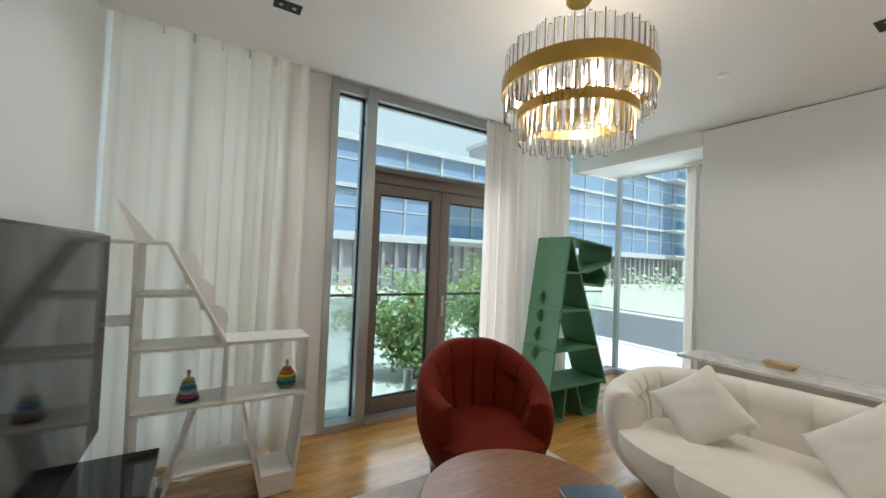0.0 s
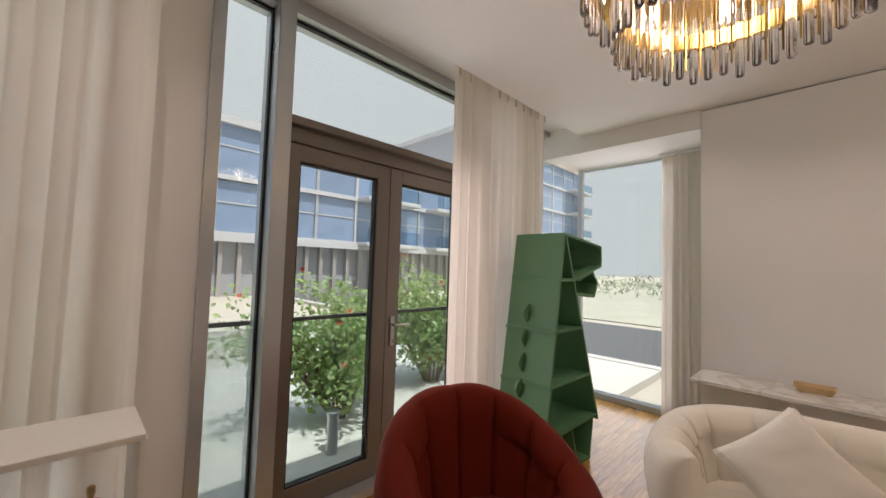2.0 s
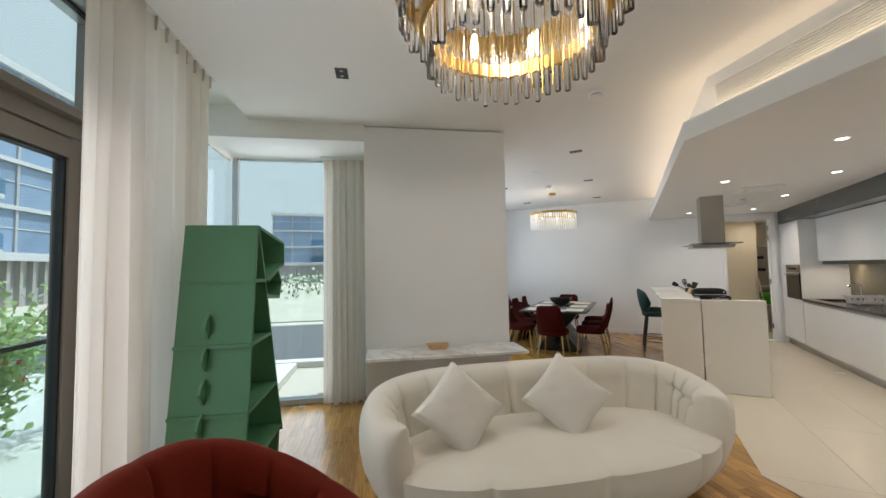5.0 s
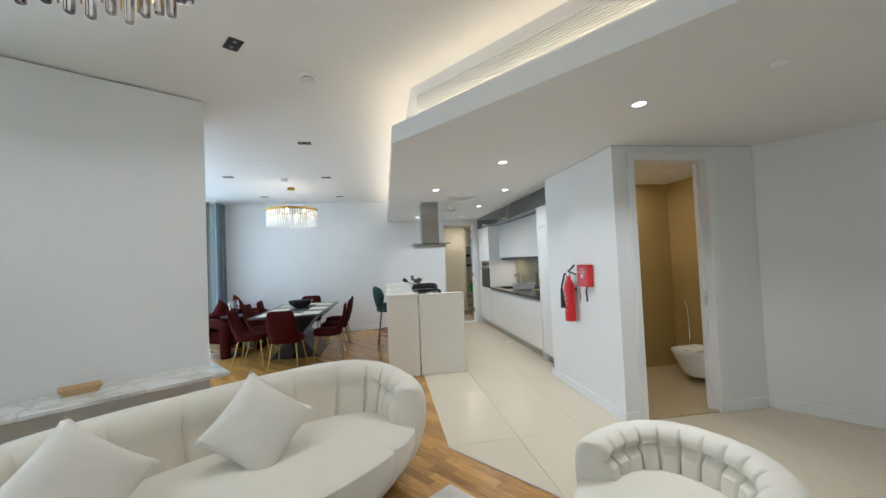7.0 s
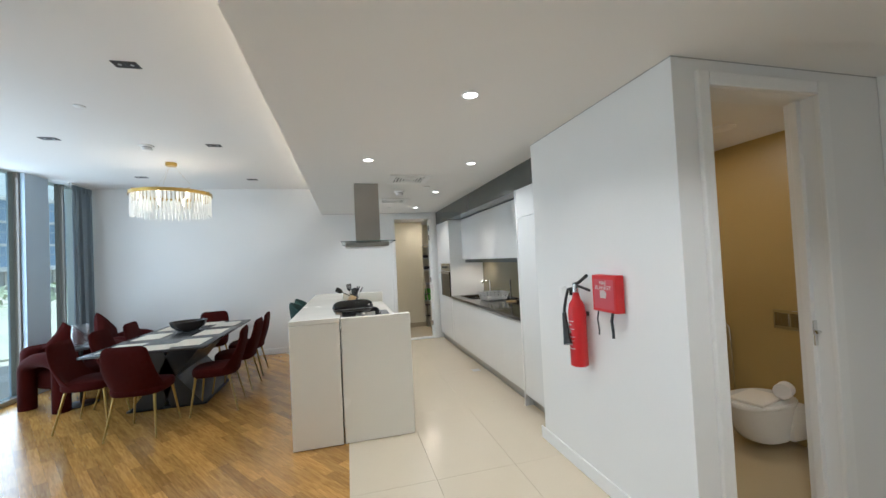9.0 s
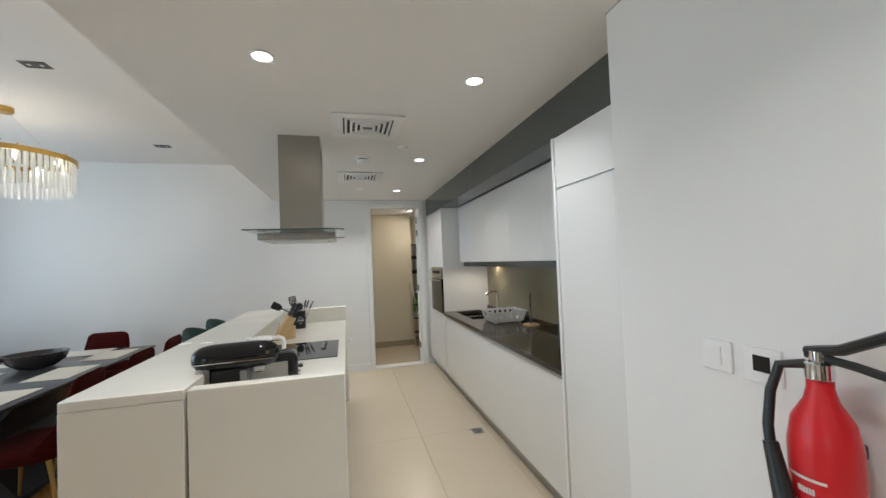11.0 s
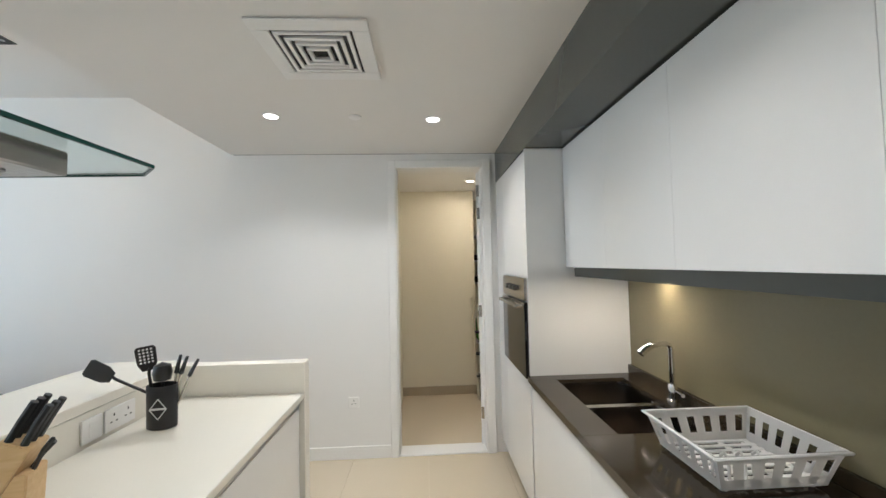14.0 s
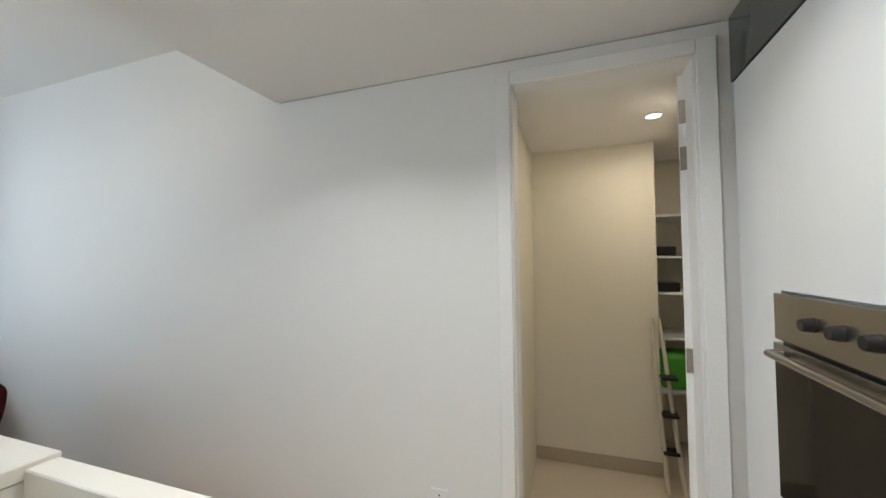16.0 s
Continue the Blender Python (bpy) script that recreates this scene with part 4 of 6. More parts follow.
def shelf_white():
    ob = thing("bookshelf", "white animal-shaped children's bookshelf with slanted neck", "bookshelf", LIV @ pose(0, 2.55, 0))
    D, T = 0.30, 0.02
    part("neck_board", board((-0.47, 1.57), (-0.46, 0.0), T, 0, D), WHITEB, ob)
    part("top_board", board((-0.66, 1.575), (-0.33, 1.575), T, 0, D), WHITEB, ob)
    part("slope_board", board((-0.33, 1.575), (-0.02, 0.985), T, 0, D), WHITEB, ob)
    part("back_board", board((-0.02, 0.985), (0.47, 0.985), T, 0, D), WHITEB, ob)
    part("middle_board", board((-0.01, 0.98), (-0.01, 0.63), T, 0, D), WHITEB, ob)
    part("end_board", board((0.465, 0.98), (0.465, 0.63), T, 0, D), WHITEB, ob)
    part("shelf", board((-0.46, 1.28), (-0.18, 1.28), T, 0, D), WHITEB, ob)
    part("shelf", board((-0.46, 0.975), (-0.02, 0.975), T, 0, D), WHITEB, ob)
    part("shelf", board((-0.46, 0.625), (0.475, 0.625), T, 0, D), WHITEB, ob)
    part("shelf", board((-0.28, 0.24), (0.17, 0.24), T, 0, D), WHITEB, ob)
    part("leg", board((-0.16, 0.61), (-0.33, 0.0), T, 0, D), WHITEB, ob)
    part("leg", board((0.09, 0.61), (0.22, 0.0), T, 0, D), WHITEB, ob)
    part("leg", board((0.462, 0.61), (0.40, 0.0), T, 0, D), WHITEB, ob)
    part("foot_box", bx(0.21, 0, 0.0, 0.40, D, 0.13, 0.002), WHITEB, ob)
    part("foot_box", bx(-0.455, 0, 0.0, -0.33, D, 0.13, 0.002), WHITEB, ob)
    part("head_board", board((-0.66, 1.575), (-0.66, 1.13), T, 0, D), WHITEB, ob)
    part("muzzle_board", board((-0.66, 1.13), (-0.465, 1.13), T, 0, D), WHITEB, ob)
    part("horn", plate([(-0.49, 1.587), (-0.40, 1.587), (-0.60, 1.84)], 0.14, 0.16), WHITEB, ob)
    for k in range(3):
        t = 0.18 + 0.27 * k
        cx, cz = -0.33 + 0.31 * t, 1.575 - 0.59 * t
        pts = [(cx + 0.01 + 0.09 * math.cos(math.radians(q)), cz - 0.04 + 0.10 * math.sin(math.radians(q))) for q in range(-75, 106, 15)]
        part("mane", plate(pts, 0.14, 0.16), WHITEB, ob)
    return ob


shelf_white()


def ring_toy(m, colours, label):
    ob = thing("stacking_toy", label, "toy", m, "stacking toys")
    z = 0.0
    for k, (r, c) in enumerate(colours):
        h = 0.022
        part("ring", lathe([(0.012, z), (r - 0.008, z), (r, z + 0.006), (r, z + h - 0.006), (r - 0.008, z + h), (0.012, z + h)], 28), M("toy paint " + str(len(bpy.data.materials)), c, 0.35, var=0.03), ob)
        z += h
    part("peg", lathe([(0.008, z), (0.008, z + 0.02), (0.011, z + 0.025), (0.011, z + 0.045), (0.006, z + 0.05)], 16), PALEWOOD, ob)
    return ob


ring_toy(LIV @ pose(-0.20, 2.68, 0.636), [(0.06, (0.02, 0.02, 0.03)), (0.056, (0.45, 0.10, 0.16)), (0.050, (0.25, 0.45, 0.5)), (0.044, (0.06, 0.12, 0.35)), (0.038, (0.1, 0.4, 0.35)), (0.03, (0.5, 0.42, 0.08))], "small stacking ring toy in pastel colours")
ring_toy(LIV @ pose(0.36, 2.70, 0.636), [(0.055, (0.20, 0.36, 0.05)), (0.062, (0.03, 0.15, 0.30)), (0.062, (0.08, 0.33, 0.18)), (0.058, (0.62, 0.40, 0.03)), (0.046, (0.62, 0.22, 0.02)), (0.032, (0.55, 0.12, 0.02))], "stacking ring toy in yellow, green and blue")

tv = thing("television", "large flat black television on a black stand", "television", LIV @ pose(-0.55, 0, 0))
part("screen", bx(-0.012, 0.85, 0.66, 0.012, 2.33, 1.60, 0.004), SCREEN, tv)
part("bezel", bx(-0.03, 0.845, 0.652, -0.012, 2.335, 1.607, 0.003), BLACK, tv)
part("neck", bx(-0.03, 1.5, 0.50, 0.0, 1.7, 0.66), BLACK, tv)
st = thing("television_stand", "low black gloss television stand", "tv stand", LIV @ pose(0, 0, 0))
part("top", bx(-0.75, 0.75, 0.47, -0.30, 2.40, 0.50, 0.003), BLACKGLOSS, st)
part("body", bx(-0.74, 0.77, 0.06, -0.33, 2.38, 0.468), BLACK, st)
part("foot", bx(-0.70, 0.80, 0.0, -0.40, 2.34, 0.06), BLACK, st)

# ---- kitchen things ----
kb = thing("knife_block", "pale beech knife block with black-handled knives", "knife block", pose(-0.728, 6.60, 0.927, 0, 0, 18))
part("block", plate([(-0.09, 0.0), (0.0, 0.0), (0.095, 0.175), (0.03, 0.205)], -0.045, 0.045, None, 0.003), PALEWOOD, kb)
part("front_block", plate([(0.002, 0.0), (0.085, 0.0), (0.09, 0.11), (0.064, 0.113)], -0.045, 0.045, None, 0.003), PALEWOOD, kb)
rng = random.Random(4)
for k in range(6):
    y, s = -0.03 + 0.03 * (k % 3), k // 3
    x0, z0 = 0.04 + 0.032 * s, 0.19 - 0.014 * s
    part("knife", tube([(x0, y, z0), (x0 + 0.03, y, z0 + 0.06), (x0 + 0.055, y, z0 + 0.105)], 0.0095, 8), BLACK, kb)
sc = part("scissors", tube([(0.07, 0.0, 0.10), (0.095, 0.01, 0.14), (0.115, 0.02, 0.165), (0.12, 0.0, 0.18), (0.11, -0.02, 0.16), (0.08, -0.005, 0.10)], 0.006, 6), BLACK, kb)

up = thing("utensil_pot", "black metal utensil pot holding black kitchen utensils", "utensil holder", pose(-0.66, 7.14, 0.927))
bm = lathe([(0.05, 0), (0.056, 0.003), (0.058, 0.17), (0.055, 0.172), (0.053, 0.01), (0.001, 0.01)], 28)
bmesh.ops.transform(bm, matrix=Matrix.Diagonal((1, 0.75, 1, 1)), verts=bm.verts[:])
pot = part("pot", bm, M("black enamel", (0.012, 0.012, 0.013), 0.45), up)
LOGO = M("white print", (0.7, 0.7, 0.68), 0.6, var=0.02)
bm = bmesh.new()
for a in range(4):
    x0, z0 = [(0, 0.04), (0.03, 0), (0, -0.04), (-0.03, 0)][a]
    x1, z1 = [(0.03, 0), (0, -0.04), (-0.03, 0), (0, 0.04)][a]
    board((x0, 0.085 + z0), (x1, 0.085 + z1), 0.003, -0.0012, 0.0, bm, 0)
bx(-0.028, -0.0012, 0.082, 0.028, 0.0, 0.090, bm=bm)
part("badge", bm, LOGO, pot, "white diamond print with a bar").matrix_basis = pose(0.012, -0.0435, 0.0, 0, 0, 8)


def spatula(x, y, lean, turn, slots, lift=0.03):
    m = pose(x, y, lift, 0, 0, turn) @ pose(0, 0, 0, 0, lean, 0)
    ob = part("utensil", tube([(0, 0, 0), (0, 0, 0.19), (0.006, 0, 0.21)], 0.006, 8), BLACK, up)
    ob.matrix_basis = m
    bm = plate([(-0.02, 0.20), (0.02, 0.20), (0.034, 0.23), (0.036, 0.29), (0.028, 0.30), (-0.028, 0.30), (-0.036, 0.29), (-0.034, 0.23)], -0.002, 0.002)
    part("blade", bm, BLACK, ob)
    if slots:
        bm = bmesh.new()
        for i in range(4):
            for j in range(5):
                lathe([(0.0045, -0.0026), (0.0045, 0.0026)], 8, bm, (-0.02 + 0.0135 * i, 0, 0))
                bmesh.ops.rotate(bm, cent=(-0.02 + 0.0135 * i, 0, 0), matrix=Matrix.Rotation(math.pi / 2, 3, "X"), verts=bm.verts[-16:])
                bmesh.ops.translate(bm, vec=(0, 0, 0.235 + 0.013 * j), verts=bm.verts[-16:])
        part("holes", bm, PAINT, ob)
    return ob


spatula(-0.03, 0.01, -8, 20, True)
spatula(0.005, -0.01, -60, 10, False, 0.115)
ld = part("ladle", tube([(0.0, 0, 0.05), (0.0, 0, 0.22)], 0.006, 8), BLACK, up)
part("spoon_bowl", lathe([(0.001, 0.18), (0.03, 0.19), (0.036, 0.22), (0.03, 0.25), (0.001, 0.262)], 16), BLACK, ld)
for x, lean in ((0.025, 14), (0.034, 22), (0.03, 8)):
    h = part("utensil", tube([(0, 0, 0.05), (0, 0, 0.22)], 0.004, 8), STEEL, up)
    h.matrix_basis = pose(x * 0.6, 0.01, 0.0, 0, lean, 0)
    part("grip", tube([(0, 0, 0.215), (0.004, 0, 0.26), (0.008, 0, 0.29)], 0.009, 8, None, 0.006), BLACK, h)

cm = thing("stand_mixer", "black gloss retro kitchen machine on a steel base", "kitchen machine", pose(-0.70, 5.02, 0.927, 0, 0, 4))


def capsule(u, v):
    a, t = 2 * math.pi * v, u * 2 - 1
    r = 0.065 * (max(0.0, 1 - abs(t) ** 5)) ** 0.5
    return 0.19 * t, r * 1.05 * math.cos(a), 0.222 + r * math.sin(a)


part("head", sheet(capsule, 40, 28, round_v=True), BLACKGLOSS, cm)
part("band", bx(-0.17, -0.0685, 0.207, 0.17, 0.0685, 0.211), CHROME, cm)
part("column", bx(-0.165, -0.05, 0.012, -0.10, 0.05, 0.19, 0.015), STEEL, cm)
part("back_body", bx(-0.10, -0.045, 0.012, 0.03, 0.05, 0.17, 0.01), BLACK, cm)
part("base", bx(-0.175, -0.07, 0.0, 0.15, 0.07, 0.018, 0.006), BLACK, cm)
part("brew_head", lathe([(0.03, 0.14), (0.035, 0.145), (0.035, 0.17), (0.03, 0.175)], 20, None, (0.09, 0, 0)), CHROME, cm)
part("tank", bx(0.02, -0.05, 0.018, 0.05, 0.05, 0.16, 0.004), ALU, cm)
part("logo", bx(0.135, -0.0705, 0.232, 0.15, -0.069, 0.247), CHROME, cm)

ts = thing("toaster", "black gloss two-slot toaster with chrome sides", "toaster", pose(-0.60, 5.20, 0.927, 0, 0, 8))
part("body", bx(-0.15, -0.09, 0.01, 0.15, 0.09, 0.185, 0.035, None, 4), BLACKGLOSS, ts)
part("side_panel", bx(-0.11, -0.093, 0.03, 0.10, -0.089, 0.15, 0.001), ALU, ts)
for y in (-0.035, 0.02):
    part("slot", bx(-0.11, y, 0.180, 0.11, y + 0.02, 0.1875), BLACK, ts)
part("lever", bx(0.15, -0.02, 0.09, 0.175, 0.02, 0.105, 0.004), BLACK, ts)
for y in (-0.05, 0.05):
    part("dial", lathe([(0.016, 0), (0.014, 0.012), (0.001, 0.013)], 16), CHROME, ts).matrix_basis = pose(0.149, y, 0.05, 0, 90, 0)

kt = thing("kettle", "white electric kettle with steel band", "kettle", pose(-0.70, 5.58, 0.927, 0, 0, -10))
part("body", lathe([(0.072, 0.01), (0.075, 0.02), (0.066, 0.19), (0.06, 0.205), (0.02, 0.212), (0.001, 0.214)], 32), TRIM, kt)
part("band", lathe([(0.0682, 0.178), (0.0672, 0.19)], 32), STEEL, kt, "steel band")
part("base", lathe([(0.08, 0), (0.08, 0.008), (0.07, 0.012)], 32), TRIM, kt)
part("handle", tube([(0.055, 0, 0.195), (0.10, 0, 0.20), (0.125, 0, 0.19), (0.13, 0, 0.16), (0.125, 0, 0.07), (0.11, 0, 0.055), (0.07, 0, 0.05)], 0.0125, 10), TRIM, kt)
part("spout", plate([(-0.06, 0.16), (-0.095, 0.205), (-0.06, 0.20)], -0.018, 0.018), TRIM, kt)

rk = thing("dish_rack", "white plastic dish drying rack with arched slots", "dish rack", pose(1.40, 6.71, 0.901, 0, 0, 0))
W2, D2, H2 = 0.19, 0.165, 0.12
bm = bmesh.new()
for (ax, ay), (bxx, byy) in (((-W2, -D2), (W2, -D2)), ((W2, -D2), (W2, D2)), ((W2, D2), (-W2, D2)), ((-W2, D2), (-W2, -D2))):
    a, b = Vector((ax, ay, 0)), Vector((bxx, byy, 0))
    n = 6
    for k in range(n + 1):
        t0, t1 = max(0, (k - 0.28) / n), min(1, (k + 0.28) / n)
        qs = []
        for z, s in ((0.02, 0.84), (H2, 1.0)):
            for t in (t0, t1):
                p = a.lerp(b, t) * s
                qs.append(bm.verts.new((p.x, p.y, z)))
        bm.faces.new((qs[0], qs[1], qs[3], qs[2]))
    for z0, z1, s0, s1 in ((0.012, 0.045, 0.83, 0.875), (0.095, H2, 0.965, 1.0)):
        qs = [bm.verts.new((p.x * s, p.y * s, z)) for z, s in ((z0, s0), (z1, s1)) for p in (a, b)]
        bm.faces.new((qs[0], qs[1], qs[3], qs[2]))
bmesh.ops.solidify(bm, geom=bm.faces[:], thickness=0.004)
part("side_wall", bm, TRIM, rk)
bm = bmesh.new()
for x0, y0, x1, y1 in ((-W2 - 0.012, -D2 - 0.012, W2 + 0.012, -D2), (-W2 - 0.012, D2, W2 + 0.012, D2 + 0.012), (-W2 - 0.012, -D2, -W2, D2), (W2, -D2, W2 + 0.012, D2)):
    bx(x0, y0, H2 - 0.008, x1, y1, H2, 0.003, bm)
part("rim", bm, TRIM, rk)
bm = bmesh.new()
for k in range(9):
    bx(-W2 * 0.83, -D2 * 0.8 + k * 0.032, 0.012, W2 * 0.83, -D2 * 0.8 + k * 0.032 + 0.016, 0.018, bm=bm)
for k in range(4):
    bx(-W2 * 0.8 + k * 0.095, -D2 * 0.83, 0.0125, -W2 * 0.8 + k * 0.095 + 0.02, D2 * 0.83, 0.0165, bm=bm)
part("grid_floor", bm, TRIM, rk)
for x in (-0.13, 0.13):
    for y in (-0.11, 0.11):
        part("foot", lathe([(0.012, 0), (0.012, 0.014)], 12, None, (x, y, 0)), TRIM, rk)
for k in range(4):
    part("plate_divider", tube([(-W2 * 0.8 + 0.05 * k, -0.10, 0.018), (-W2 * 0.8 + 0.05 * k, -0.10, 0.075), (-W2 * 0.8 + 0.05 * k, -0.085, 0.09), (-W2 * 0.8 + 0.05 * k, -0.07, 0.075), (-W2 * 0.8 + 0.05 * k, -0.07, 0.018)], 0.005, 6), TRIM, rk)

pr = thing("paper_towel_stand", "steel paper towel stand on round wooden base", "paper stand", pose(1.53, 6.35, 0.901))
part("base", lathe([(0.075, 0), (0.078, 0.004), (0.078, 0.013), (0.074, 0.016)], 36), PALEWOOD, pr)
part("pole", lathe([(0.011, 0.016), (0.011, 0.29), (0.014, 0.295), (0.014, 0.31), (0.009, 0.316)], 18), STEEL, pr)

mw = thing("bread_bin", "black bread bin with sloping lid on the worktop", "bread bin", pose(1.27, 5.02, 0.901))
part("body", plate([(0.0, 0.0), (0.36, 0.0), (0.36, 0.25), (0.16, 0.25), (0.0, 0.17)], 0.0, 0.43, None, 0.004), BLACK, mw).matrix_basis = pose(0, 0.0, 0)
part("lid_edge", bx(-0.006, 0.0, 0.165, 0.004, 0.43, 0.175), BLACKGLOSS, mw)
part("badge", bx(-0.003, 0.22, 0.06, 0.0, 0.27, 0.08), ALU, mw)

# ---- plates, switches, fire safety on the washroom wall ----


def wall_plate(name, label, m, w, h, bits):
    ob = thing(name, label, "switch", m)
    part("plate", bx(-w / 2, -0.009, -h / 2, w / 2, 0.0, h / 2, 0.002), TRIM, ob)
    for x, z, a, b, mat in bits:
        part("rocker" if mat is TRIM else "pin_hole", bx(x - a / 2, -0.012 if mat is TRIM else -0.0095, z - b / 2, x + a / 2, -0.004, z + b / 2), mat, ob)
    return ob


PINS = [(0, 0.016, 0.006, 0.010, BLACK), (-0.013, -0.010, 0.010, 0.005, BLACK), (0.013, -0.010, 0.010, 0.005, BLACK)]
wall_plate("wall_socket", "white three-pin wall socket", pose(-0.18, END, 0.45), 0.086, 0.086, PINS)
wall_plate("light_switch", "white rocker light switch on the wall", pose(0.83, 3.86, 1.27, 0, 0, -90), 0.086, 0.086, [(0, 0, 0.03, 0.05, TRIM)])
th = wall_plate("thermostat", "white wall thermostat with dark screen", pose(0.83, 3.74, 1.27, 0, 0, -90), 0.09, 0.09, [])
part("display", bx(-0.02, -0.0105, -0.015, 0.02, -0.008, 0.025), BLACKGLOSS, th)
wall_plate("island_socket", "white switch plate on the bar upstand", pose(-0.822, 7.00, 0.985, 0, 0, 90), 0.086, 0.086, [(0, 0, 0.03, 0.05, TRIM)])
wall_plate("island_socket", "white socket plate on the bar upstand", pose(-0.822, 7.13, 0.985, 0, 0, 90), 0.15, 0.086, [(x - 0.035, z, a, b, c) for x, z, a, b, c in PINS] + [(x + 0.035, z, a, b, c) for x, z, a, b, c in PINS])

fe = thing("fire_extinguisher", "red fire extinguisher with black horn on the wall", "fire extinguisher", pose(0.755, 3.58, 0.80))
part("cylinder", lathe([(0.05, 0), (0.057, 0.006), (0.058, 0.36), (0.05, 0.41), (0.028, 0.45), (0.022, 0.475), (0.022, 0.49)], 32), FIRE, fe)
part("valve", lathe([(0.02, 0.49), (0.024, 0.495), (0.024, 0.525), (0.015, 0.53), (0.015, 0.55)], 16), CHROME, fe)
part("handle", tube([(0.0, 0.02, 0.545), (0.0, -0.04, 0.56), (0.0, -0.13, 0.61)], 0.011, 8), BLACK, fe)
part("grip", tube([(0.0, 0.02, 0.54), (0.0, -0.06, 0.532), (0.0, -0.15, 0.515)], 0.009, 8), BLACK, fe)
part("hose", tube([(-0.005, 0.02, 0.52), (-0.02, 0.06, 0.51), (-0.03, 0.075, 0.45), (-0.05, 0.07, 0.38), (-0.06, 0.06, 0.34)], 0.010, 10), BLACK, fe)
part("horn", tube([(-0.06, 0.06, 0.35), (-0.075, 0.02, 0.20), (-0.08, 0.0, 0.15)], 0.014, 14, None, 0.030), BLACK, fe)
part("bracket", bx(-0.05, -0.03, 0.33, 0.075, 0.03, 0.36, 0.003), BLACK, fe)
WHITEINK = M("pale label print", (0.62, 0.55, 0.52), 0.5)
bm = bmesh.new()
for k, (h, wd) in enumerate(((0.006, 1.1), (0.012, 0.5), (0.006, 1.2), (0.02, 0.4), (0.006, 1.2), (0.006, 1.0), (0.014, 0.6), (0.006, 1.2))):
    z = 0.30 - k * 0.026
    for j in range(6):
        a0 = math.pi + (j / 6 - 0.5) * wd
        a1 = a0 + wd / 6 * (0.85 if h > 0.01 else 1.0)
        qs = [bm.verts.new((0.0592 * math.cos(q), 0.0592 * math.sin(q), zz)) for q, zz in ((a0, z), (a1, z), (a1, z + h), (a0, z + h))]
        bm.faces.new(qs)
part("print_bars", bm, WHITEINK, fe, "pale printed label bars")

fb = thing("fire_blanket", "red wall box of a fire blanket with black pull straps", "fire blanket", pose(0.828, 3.31, 1.19))
part("box", bx(-0.06, -0.11, 0, 0.0, 0.11, 0.225, 0.005), FIRE, fb)
part("front_label", bx(-0.062, -0.09, 0.02, -0.0595, 0.09, 0.20), M("dull red print", (0.52, 0.07, 0.09), 0.5), fb)
for y in (-0.06, 0.07):
    part("strap", tube([(-0.05, y, 0.0), (-0.056, y + 0.006, -0.05), (-0.05, y + 0.004, -0.12), (-0.054, y, -0.15)], 0.009 if y < 0 else 0.005, 6), BLACK, fb)
part("figure", prism([(-0.03, 0.0), (0.02, 0.0), (0.03, 0.03), (0.01, 0.05), (-0.03, 0.045)], 0, 0.001), WHITEINK, fb).matrix_basis = pose(-0.0635, 0.0, 0.085, 90, 0, -90)


def writing(text, size, m, mat, parent):
    cu = bpy.data.curves.new("lettering", "FONT")
    cu.body, cu.size, cu.align_x, cu.extrude = text, size, "CENTER", 0.0005
    tmp = new("lettering", cu)
    bpy.context.view_layer.update()
    me = bpy.data.meshes.new_from_object(tmp)
    bpy.data.objects.remove(tmp)
    me.materials.clear()
    me.materials.append(mat)
    ob = new("lettering", me)
    ob.parent, ob.matrix_basis = parent, m
    return ob


writing("FIRE", 0.034, pose(-0.0632, 0.0, 0.165, 90, 0, -90), WHITEINK, fb)
writing("BLANKET", 0.034, pose(-0.0632, 0.0, 0.137, 90, 0, -90), WHITEINK, fb)

# ---- washroom ----
bm = bx(2.55, 2.94, 0, 2.7, 4.35, 2.6)
bx(1.03, 4.20, 0, 2.55, 4.35, 2.6, bm=bm)
bx(1.031, 2.945, 0, 1.045, 4.20, 2.42, bm=bm)
structure("wall_tile_washroom", bm, WCTILE, "ochre tiled washroom wall")
structure("ceiling_washroom", bx(1.03, 2.94, 2.42, 2.55, 4.2, 2.48), CEILP, "white washroom ceiling", "ceiling")
structure("floor_washroom", bx(1.03, 2.80, -0.012, 2.55, 4.2, 0.012), M("ochre floor tile", (0.45, 0.36, 0.21), 0.3, var=0.05), "ochre tiled washroom floor", "floor")
lamp("washroom_lamp", pose(1.62, 3.92, 2.41), 1.9, WARM, 0.07)
copy_thing(base_light, pose(1.62, 3.92, 2.42))
single("ceiling_fan_cover", lathe([(0.09, 0), (0.09, -0.008), (0.08, -0.014), (0.001, -0.014)], 28), TRIM, "round white extract fan cover", "fan cover", pose(1.95, 3.45, 2.42))
tl = thing("toilet", "white wall-hung toilet with closed lid", "toilet", pose(2.275, 3.57, -0.06, 0, 0, 0))


def hull(u, v):
    a = 2 * math.pi * u
    k = 0.62 + 0.38 * v ** 0.6
    r = superell(a, 2.5)
    x = r * math.cos(a) * 0.27 * k + 0.05 * (1 - v)
    return x, r * math.sin(a) * 0.18 * (0.7 + 0.3 * v), 0.14 + 0.27 * v


